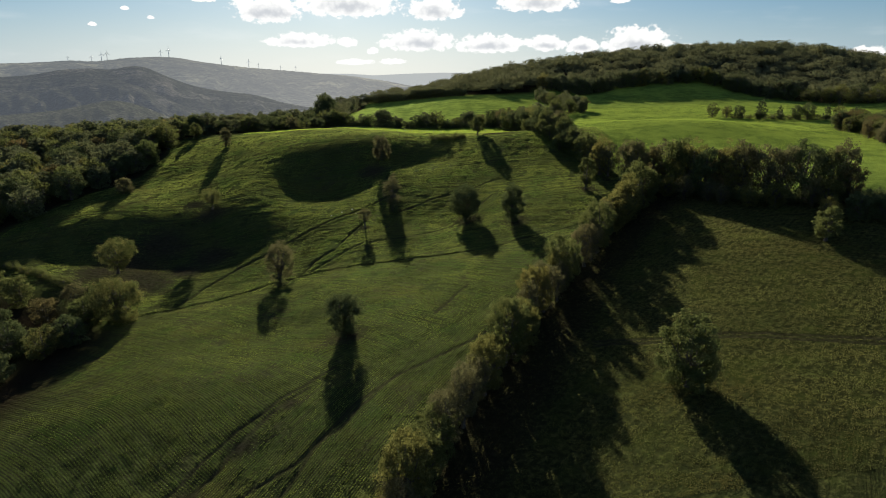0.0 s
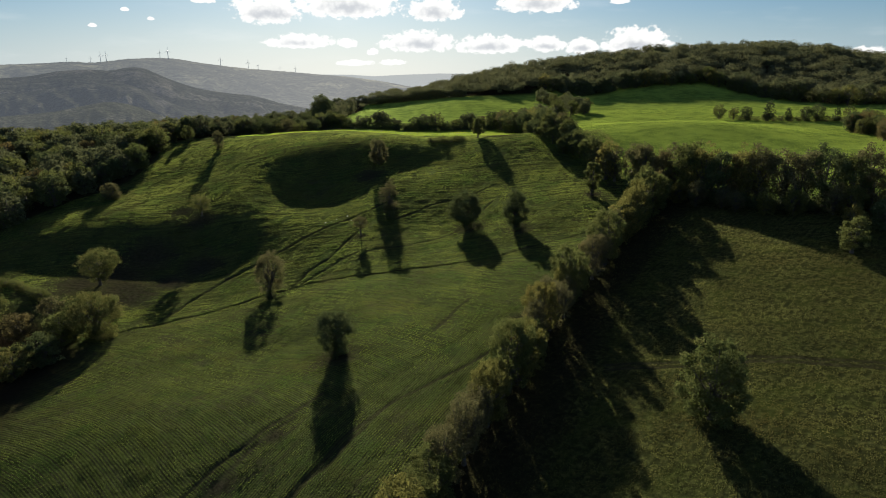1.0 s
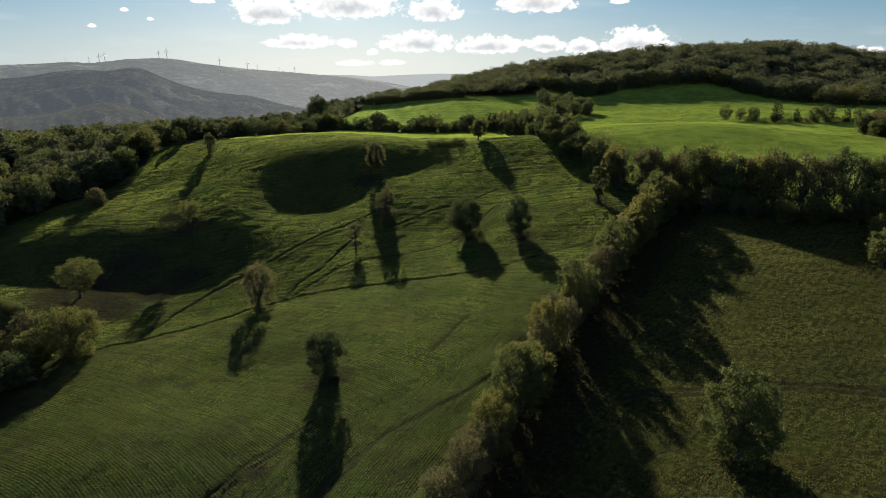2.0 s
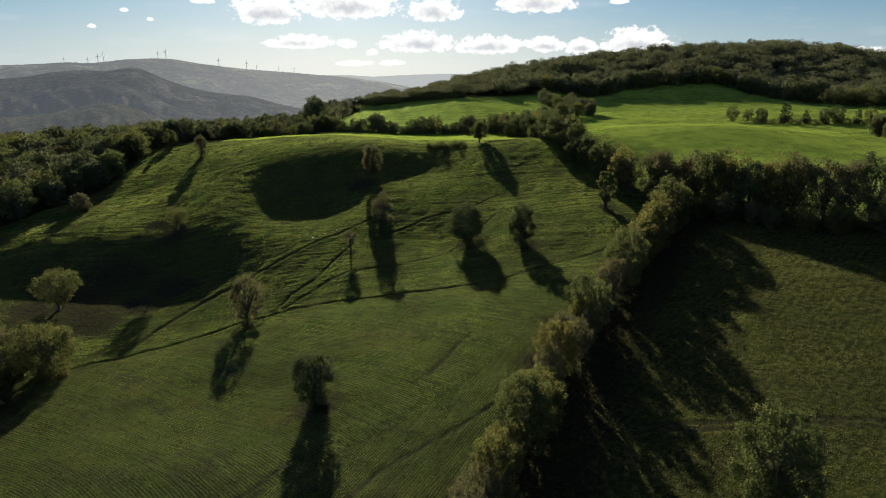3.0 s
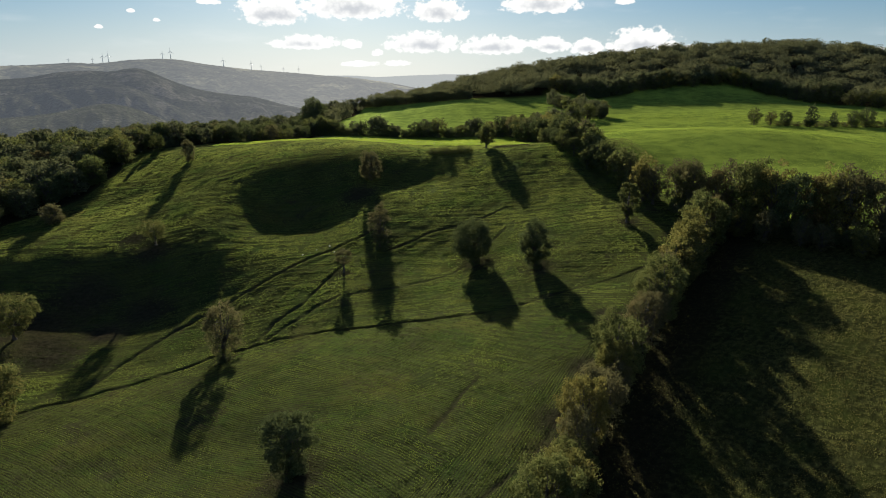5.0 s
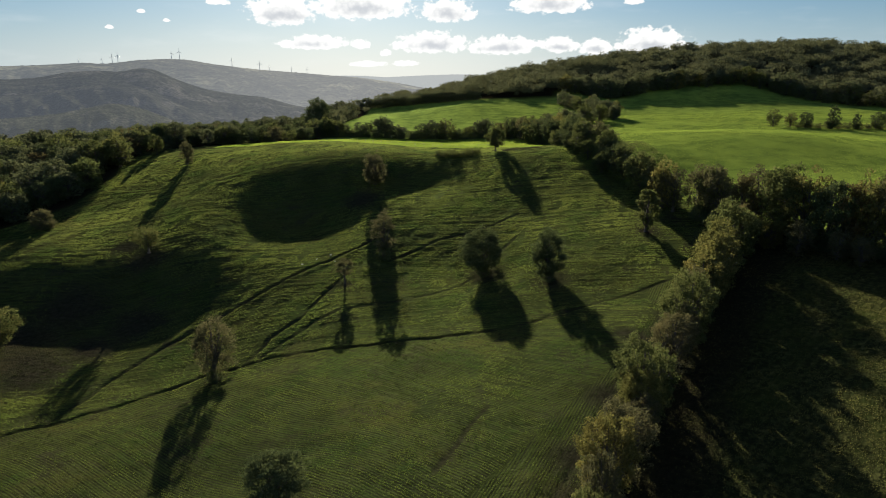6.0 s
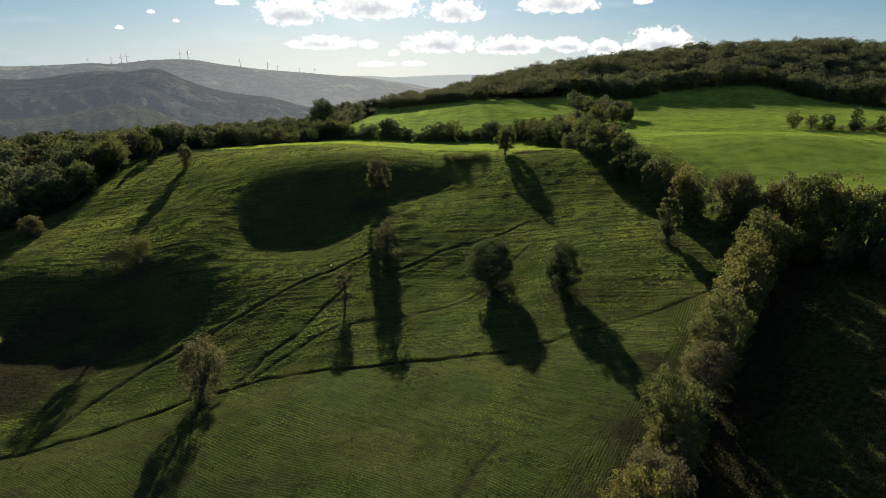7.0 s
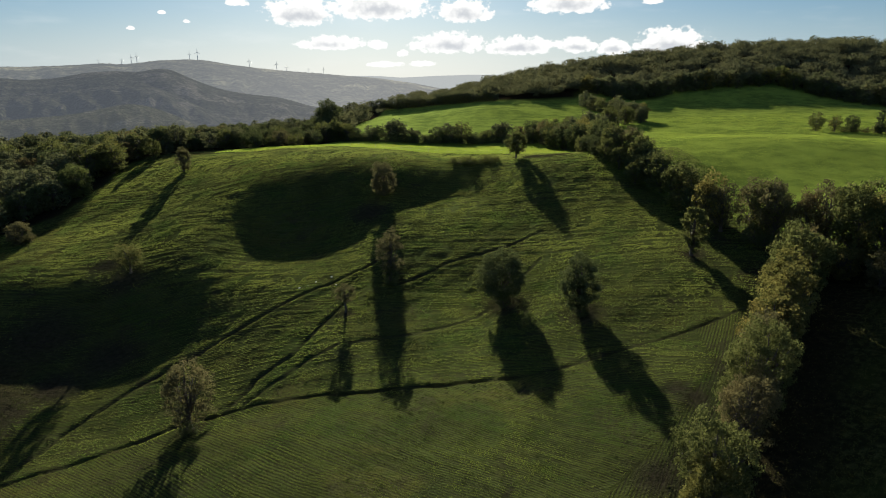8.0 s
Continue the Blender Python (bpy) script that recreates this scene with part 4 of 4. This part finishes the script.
# -- trees in the dark valley
for kind, x, y, tall, wide in [("oak", -116, 158, 8.5, 1.2), ("rust", -104, 151, 8, 1.2), ("thin", -101, 159, 8, 1.2), ("oak", -94, 151, 8.5, 1.2), ("dark", -103, 134, 9.5, 1.2), ("oak", -94, 133, 8, 1.2), ("dark", -91, 139, 8.5, 1.1),
                               ("dark", -112, 143, 9, 1.3), ("oak", -122, 150, 9, 1.3), ("dark", -98, 121, 9, 1.2), ("oak", -108, 118, 9, 1.3), ("dark", -101, 104, 9, 1.2), ("oak", -128, 165, 8, 1.2), ("dark", -120, 128, 9, 1.3), ("dark", -104, 90, 9, 1.2)]:
    plant(kind, x, y, tall, "trees in the dark valley", wide)
for x, y in along([(-136, 183), (-124, 179), (-110, 170)], 3.2):
    plant("bush", x, y, plant_rng.uniform(2.0, 3.4), "scrub at the valley's rim", 1.1)


# -- woods
def scatter(x0, x1, y0, y1, gap, rng, test):
    """Uneven spots about gap metres apart where test holds."""
    X, Y = np.meshgrid(np.arange(x0, x1, gap), np.arange(y0, y1, gap))
    X = X + rng.uniform(-0.45, 0.45, X.shape) * gap
    Y = Y + rng.uniform(-0.45, 0.45, Y.shape) * gap
    keep = test(X, Y)
    return X[keep], Y[keep]


def woods(name, X, Y, tall, leaves, leaf, rng, label):
    """A whole wood as one object: crowns of leaf clumps on short stems."""
    Z = height(X, Y) - 3.0 * (wood_share(X, Y - 14) > 0.9)
    blocks = []
    for k in range(6):
        lobes = rng.normal(size=(8, 3))
        lobes /= np.linalg.norm(lobes, axis=1)[:, None]
        lobes[:, 2] = np.abs(lobes[:, 2]) * 1.1 - 0.25
        lobes = lobes * (0.30, 0.30, 0.28) * rng.uniform(0.6, 1.05, (8, 1)) + (0, 0, 0.50)
        pick = rng.randint(8, size=leaves)
        out = rng.normal(size=(leaves, 3))
        out /= np.linalg.norm(out, axis=1)[:, None]
        c = lobes[pick] + out * (0.18 + 0.04 * rng.rand(leaves))[:, None] * (1, 1, 0.85)
        n = out + rng.normal(size=(leaves, 3)) * 0.18
        n /= np.linalg.norm(n, axis=1)[:, None]
        a = np.cross(n, rng.normal(size=(leaves, 3)))
        a /= np.linalg.norm(a, axis=1)[:, None]
        b = np.cross(n, a)
        blocks.append((c, a, b))
    which = rng.randint(6, size=len(X))
    grow = (1 + 0.35 * noise_sum(X, Y, 45, 91)) * (1 - 0.45 * smooth(-X, -60, 60) * smooth(Y, 540, 560))
    verts = []
    for k in range(len(X)):
        c, a, b = blocks[which[k]]
        t = rng.uniform(0, 6.28)
        h = tall * rng.uniform(0.52, 1.36) * grow[k]
        turn = np.array([[math.cos(t), -math.sin(t), 0], [math.sin(t), math.cos(t), 0], [0, 0, 1]])
        p = (c * h) @ turn.T + (X[k], Y[k], Z[k])
        u, v = (a * leaf * h / tall) @ turn.T, (b * leaf * 0.7 * h / tall) @ turn.T
        verts.append(np.stack([p - u, p + v, p + u, p - v], 1))
    verts = np.concatenate(verts).reshape(-1, 3)
    count = len(verts) // 4
    mesh = bpy.data.meshes.new(name)
    mesh.vertices.add(count * 4), mesh.loops.add(count * 4), mesh.polygons.add(count)
    mesh.vertices.foreach_set("co", verts.ravel())
    mesh.loops.foreach_set("vertex_index", np.arange(count * 4, dtype=np.int32))
    mesh.polygons.foreach_set("loop_start", np.arange(0, count * 4, 4, dtype=np.int32))
    mesh.update(calc_edges=True)
    mesh.materials.append(far_wood_leaf)
    return tagged(new(name, mesh), label, "woodland", kind="stuff")


far_wood_leaf = leaf_material("far_woodland_leaves", (0.066, 0.074, 0.044), (0.150, 0.154, 0.084), (0.155, 0.128, 0.072), 0.22, 0.35, 0.08, 0.09)
wood_rng = np.random.RandomState(17)
X, Y = scatter(-75, 560, 420, 780, 7.8, wood_rng, lambda X, Y: (wood_share(X, Y) > 0.5) & (X > -75))
woods("hill_woodland", X, Y, 14.0, 330, 0.48, wood_rng, "dull green mixed woodland covering the hill")
for x, y in along([(-110, 588), (-60, 592), (-15, 592), (20, 592)], 3.6):
    plant("far", x, y + plant_rng.uniform(-3, 3), plant_rng.uniform(6, 10), "tree line above the far field", 1.4)
# -- tall trees at the wood's edge above the meadow
for x, y in along([(95, 604), (108, 601), (125, 573), (175, 587), (240, 592), (262, 543), (300, 474), (400, 462)], 7.0):
    plant(mixed([("far", 5), ("oak", 2), ("gold", 1)]), x + plant_rng.uniform(-3, 3), y + plant_rng.uniform(-2, 5), plant_rng.uniform(9.5, 16.5), "trees at the wood's edge above the meadow", 1.1)
X, Y = scatter(-480, -124, 165, 520, 8.0, wood_rng, lambda X, Y: (wood_share(X, Y) > 0.5) & (Y < 440) & (X < -135 + 0 * Y))
for x, y in zip(X, Y):
    if y < 372 and x > -238:
        plant(mixed([("far", 5), ("oak", 3), ("dark", 2), ("gold", 1), ("rust", 1)]), x, y, plant_rng.uniform(7.0, 13.5), "wood on the far slope", 1.15)
back = [(x, y) for x, y in zip(X, Y) if not (y < 372 and x > -238) and not (x > -160 and y > 364)]
X, Y = scatter(-160, -62, 366, 404, 6.5, wood_rng, lambda X, Y: wood_share(X, Y) > 0.4)
for x, y in zip(X, Y):
    plant(mixed([("far", 4), ("dark", 3), ("oak", 3), ("thin", 2)]), x, y, plant_rng.uniform(5.5, 10.5), "scrub wood along the ridge", 1.15)
X, Y = scatter(-230, -62, 406, 500, 11, wood_rng, lambda X, Y: wood_share(X, Y) > 0.4)
for x, y in zip(X, Y):
    plant(mixed([("far", 4), ("dark", 3)]), x, y, plant_rng.uniform(5, 9.5), "scrub wood along the ridge", 1.2)
woods("slope_woodland", np.array([p[0] for p in back]), np.array([p[1] for p in back]), 10.5, 170, 0.75, wood_rng, "dull green woodland running along the ridge")


# -- fence along the crest
def fence():
    base = new("wire_fence")
    spots = along([(-62, 346), (-44, 340), (-22, 332), (-2, 327), (14, 328), (26, 332)], 4.0)
    for x, y in spots:
        bm = bmesh.new()
        z = at(x, y)
        tube(bm, [Vector((x, y, z - 0.4)), Vector((x, y, z + 0.8)), Vector((x + plant_rng.uniform(-0.06, 0.06), y, z + 1.45))], [0.085, 0.08, 0.07], 6)
        part("post", bm, post_wood, base)
    for up in (0.6, 1.2):
        bm = bmesh.new()
        tube(bm, [Vector((x, y - 0.08, at(x, y) + up)) for x, y in spots], [0.012] * len(spots), 4)
        part("wire", bm, wire_steel, base)
    return tagged(base, "low post and wire fence along the grassy crest", "fence")


fence()


# -- pale stones in the gully
def stone(x, y, size, seed):
    rng = np.random.RandomState(seed)
    bm = bmesh.new()
    bmesh.ops.create_icosphere(bm, subdivisions=2, radius=size)
    for v in bm.verts:
        v.co *= 1 + 0.25 * noise.noise(v.co * 2.2 / size + Vector((seed, 0, 0)))
        v.co.z *= 0.65
    ob = new("stone", mesh_of("stone", bm, pale_stone))
    ob.matrix_basis = pose(x, y, at(x, y) + size * 0.2, 0, 0, rng.uniform(0, 360))
    return tagged(ob, "pale limestone boulder lying in the gully", "stone", "stones in the gully")


for k, (x, y, size) in enumerate([(-44, 220, 0.32), (-42.5, 221, 0.25), (-41, 221.5, 0.4), (-39, 222.4, 0.28), (-46, 217, 0.25), (-37.5, 224, 0.25), (-34, 226, 0.3), (-32, 222, 0.22)]):
    stone(x, y, size, 50 + k)
# -- bramble thicket on the brow
for k in range(9):
    plant("bush", 2 + (k - 4) * 1.9, 300 + plant_rng.uniform(-2.2, 2.2), plant_rng.uniform(1.6, 3.4) * (1.1 - 0.02 * (k - 4) ** 2), "bramble thicket on the brow", 1.1)


# ---------------------------------------------------------------- grass and crop
def grass_material(name, dark, light):
    mat, n = material(name)
    blade = n.add("ShaderNodeNewGeometry").outputs["Random Per Island"]
    spot = n.add("ShaderNodeNewGeometry").outputs["Position"]
    patch = n.noise(n.vmath("MULTIPLY", spot, (1.0, 1.0, 0.0)), 0.05, 5.0, 0.62)
    colour = n.mix(n.remap(n.math("ADD", n.math("MULTIPLY", blade, 0.28), n.math("MULTIPLY", patch, 1.2)), 0.45, 1.0), rgb(*dark), rgb(*light))
    worn = n.noise(n.vmath("MULTIPLY", spot, (1.0, 1.0, 0.0)), 0.034, 5.0, 0.7)
    colour = n.mix(n.math("MULTIPLY", n.remap(n.math("ADD", worn, n.math("MULTIPLY", n.math("SUBTRACT", blade, 0.5), 0.12)), 0.53, 0.68), 0.6), colour, rgb(dark[0] * 1.5, dark[1] * 1.15, dark[2] * 1.1))
    deep = n.remap(n.noise(n.vmath("ADD", n.vmath("MULTIPLY", spot, (1.0, 1.0, 0.0)), (71.0, 13.0, 0.0)), 0.07, 5.0, 0.68), 0.50, 0.64)
    colour = n.mix(n.math("MULTIPLY", deep, 0.5), colour, rgb(light[0] * 0.45, light[1] * 0.62, light[2] * 0.6))
    face = n.add("ShaderNodeBsdfDiffuse", None, Color=colour)
    glow = n.add("ShaderNodeBsdfTranslucent", None, Color=colour)
    finish(n, n.add("ShaderNodeMixShader", None, i0=0.62, i1=face.outputs[0], i2=glow.outputs[0]))
    return mat


def sward(name, X, Y, tall, wide, mat, rng, label, way=None):
    """Tufts of blades standing on the ground, as one object."""
    count = len(X)
    base = np.stack([X, Y, surface(X, Y) - 0.03], 1)
    t = rng.uniform(0, 6.2832, count) if way is None else way + rng.normal(size=count) * 0.35
    side = np.stack([np.cos(t), np.sin(t), np.zeros(count)], 1)
    up = np.stack([rng.normal(size=count) * 0.45, rng.normal(size=count) * 0.45, np.ones(count)], 1)
    h = (tall * rng.uniform(0.5, 1.3, count))[:, None]
    w2 = (wide * rng.uniform(0.6, 1.3, count) * 0.5)[:, None]
    verts = np.stack([base - side * w2 * 0.6, base + side * w2 * 0.6, base + side * w2 + up * h, base - side * w2 * 0.7 + up * h * 0.8], 1).reshape(-1, 3)
    mesh = bpy.data.meshes.new(name)
    mesh.vertices.add(count * 4), mesh.loops.add(count * 4), mesh.polygons.add(count)
    mesh.vertices.foreach_set("co", verts.ravel())
    mesh.loops.foreach_set("vertex_index", np.arange(count * 4, dtype=np.int32))
    mesh.polygons.foreach_set("loop_start", np.arange(0, count * 4, 4, dtype=np.int32))
    mesh.update(calc_edges=True)
    mesh.materials.append(mat)
    return tagged(new(name, mesh), label, "grass", kind="stuff")


grass_rng = np.random.RandomState(23)


def on_pasture(X, Y):
    return (right_of(X, Y, HEDGE) > 2) & (Y < np.interp(X, [p[0] for p in BANK], [p[1] for p in BANK]) - 4)


def spots(count, x0, x1, y0, y1, lean_near):
    """Random spots, thinning out with distance."""
    X = grass_rng.uniform(x0, x1, count)
    Y = y0 + (y1 - y0) * grass_rng.rand(count) ** lean_near
    return X, Y


X, Y = spots(2500000, -150, 75, 72, 335, 1.1)
across, run, heading = drill_rows(X, Y)
lane = across / ROW_GAP
number = np.floor(lane + 0.5)
cast = np.abs(np.sin(number * 12.9898) * 43758.5453) % 1.0
thinned = (cast + 0.5 * noise_sum(run, number * 7.0, 26, 74) < 0.36) & (grass_rng.rand(len(X)) < 0.85)
strong = 0.5 + 0.5 * noise_sum(X, Y, 22, 61)
patchy = noise_sum(X, Y, 9, 62) + 0.7 * noise_sum(X, Y, 3, 63)
keep = ~thinned & (np.abs(lane - np.round(lane)) < 0.17 + 0.18 * np.clip(strong, 0, 1) + 0.16 * grass_rng.rand(len(X)) ** 3 + 0.3 * np.clip(noise_sum(X, Y, 13, 75) + 0.5 * noise_sum(X, Y, 4, 76) - 0.15, 0, 1)) & (patchy > -0.34 + 0.3 * grass_rng.rand(len(X)) - 0.2) & ~on_pasture(X, Y) & (wood_share(X, Y) < 0.3) & (line_distance(X, Y, HEDGE) > 4)
keep &= Y + 0.15 * X < 322
keep &= noise_sum(X, Y, 1.7, 77) + 0.8 * noise_sum(X, Y, 5, 78) > -0.28 - 0.35 * grass_rng.rand(len(X))
for line in TRACKS:
    keep &= line_distance(X + noise_sum(X, Y, 9, 57) * 0.8, Y, line) > 0.45
for line in DITCHES:
    keep &= line_distance(X, Y, line) > 0.55
for cx, cy, reach in BARE:
    keep &= np.hypot(X - cx, Y - cy) > reach * 0.75 * grass_rng.uniform(0.5, 1.3, len(X))
X, Y = X[keep], Y[keep]
sward("cereal_crop", X, Y, 0.12 + 0.03 * smooth(Y, 165, 230), 0.145 + 0.06 * smooth(Y, 150, 270), grass_material("cereal_blades", (0.062, 0.073, 0.025), (0.206, 0.240, 0.050)), grass_rng, "young green cereal standing in drilled rows", heading[keep])
X, Y = spots(620000, -10, 150, 70, 200, 1.2)
keep = on_pasture(X, Y) & ((right_of(X, Y, HEDGE) > 13) | (grass_rng.rand(len(X)) < 0.25)) & (noise_sum(X, Y, 2.2, 64) + 0.6 * noise_sum(X, Y, 7, 65) > -0.2 + 0.4 * (grass_rng.rand(len(X)) - 0.5))
for line in RUTS:
    keep &= line_distance(X, Y, line) > 0.6
sward("pasture_grass", X[keep], Y[keep], 0.13, 0.14, grass_material("dry_grass_blades", (0.078, 0.076, 0.026), (0.176, 0.168, 0.050)), grass_rng, "dry olive grass tufts in the pasture")
X, Y = spots(170000, 40, 300, 215, 480, 1.0)
keep = (Y > np.interp(X, [p[0] for p in BANK], [p[1] for p in BANK]) + 10) & (wood_share(X, Y) < 0.3)
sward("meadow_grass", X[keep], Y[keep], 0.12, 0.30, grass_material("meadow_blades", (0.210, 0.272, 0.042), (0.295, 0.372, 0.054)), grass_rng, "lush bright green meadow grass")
# grass strip along the crest, its sunlit brightness put into the meadow colours
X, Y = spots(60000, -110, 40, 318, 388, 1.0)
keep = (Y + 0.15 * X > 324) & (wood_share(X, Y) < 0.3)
sward("crest_grass", X[keep], Y[keep], 0.16, 0.42, bpy.data.materials["meadow_blades"], grass_rng, "green grass along the crest with its sunlit brightness painted in")
# scattered weeds in the crop
X, Y = spots(7000, -120, 70, 74, 300, 1.2)
keep = ~on_pasture(X, Y) & (wood_share(X, Y) < 0.3) & (noise_sum(X, Y, 30, 81) + 0.5 * noise_sum(X, Y, 7, 82) > 0.0)
X, Y = np.repeat(X[keep], 6), np.repeat(Y[keep], 6)
X, Y = X + grass_rng.normal(size=len(X)) * 0.10, Y + grass_rng.normal(size=len(X)) * 0.10
sward("field_weeds", X, Y, 0.24, 0.16, grass_material("weed_leaves", (0.030, 0.036, 0.014), (0.070, 0.078, 0.026)), grass_rng, "dark tufts of weeds scattered through the crop")
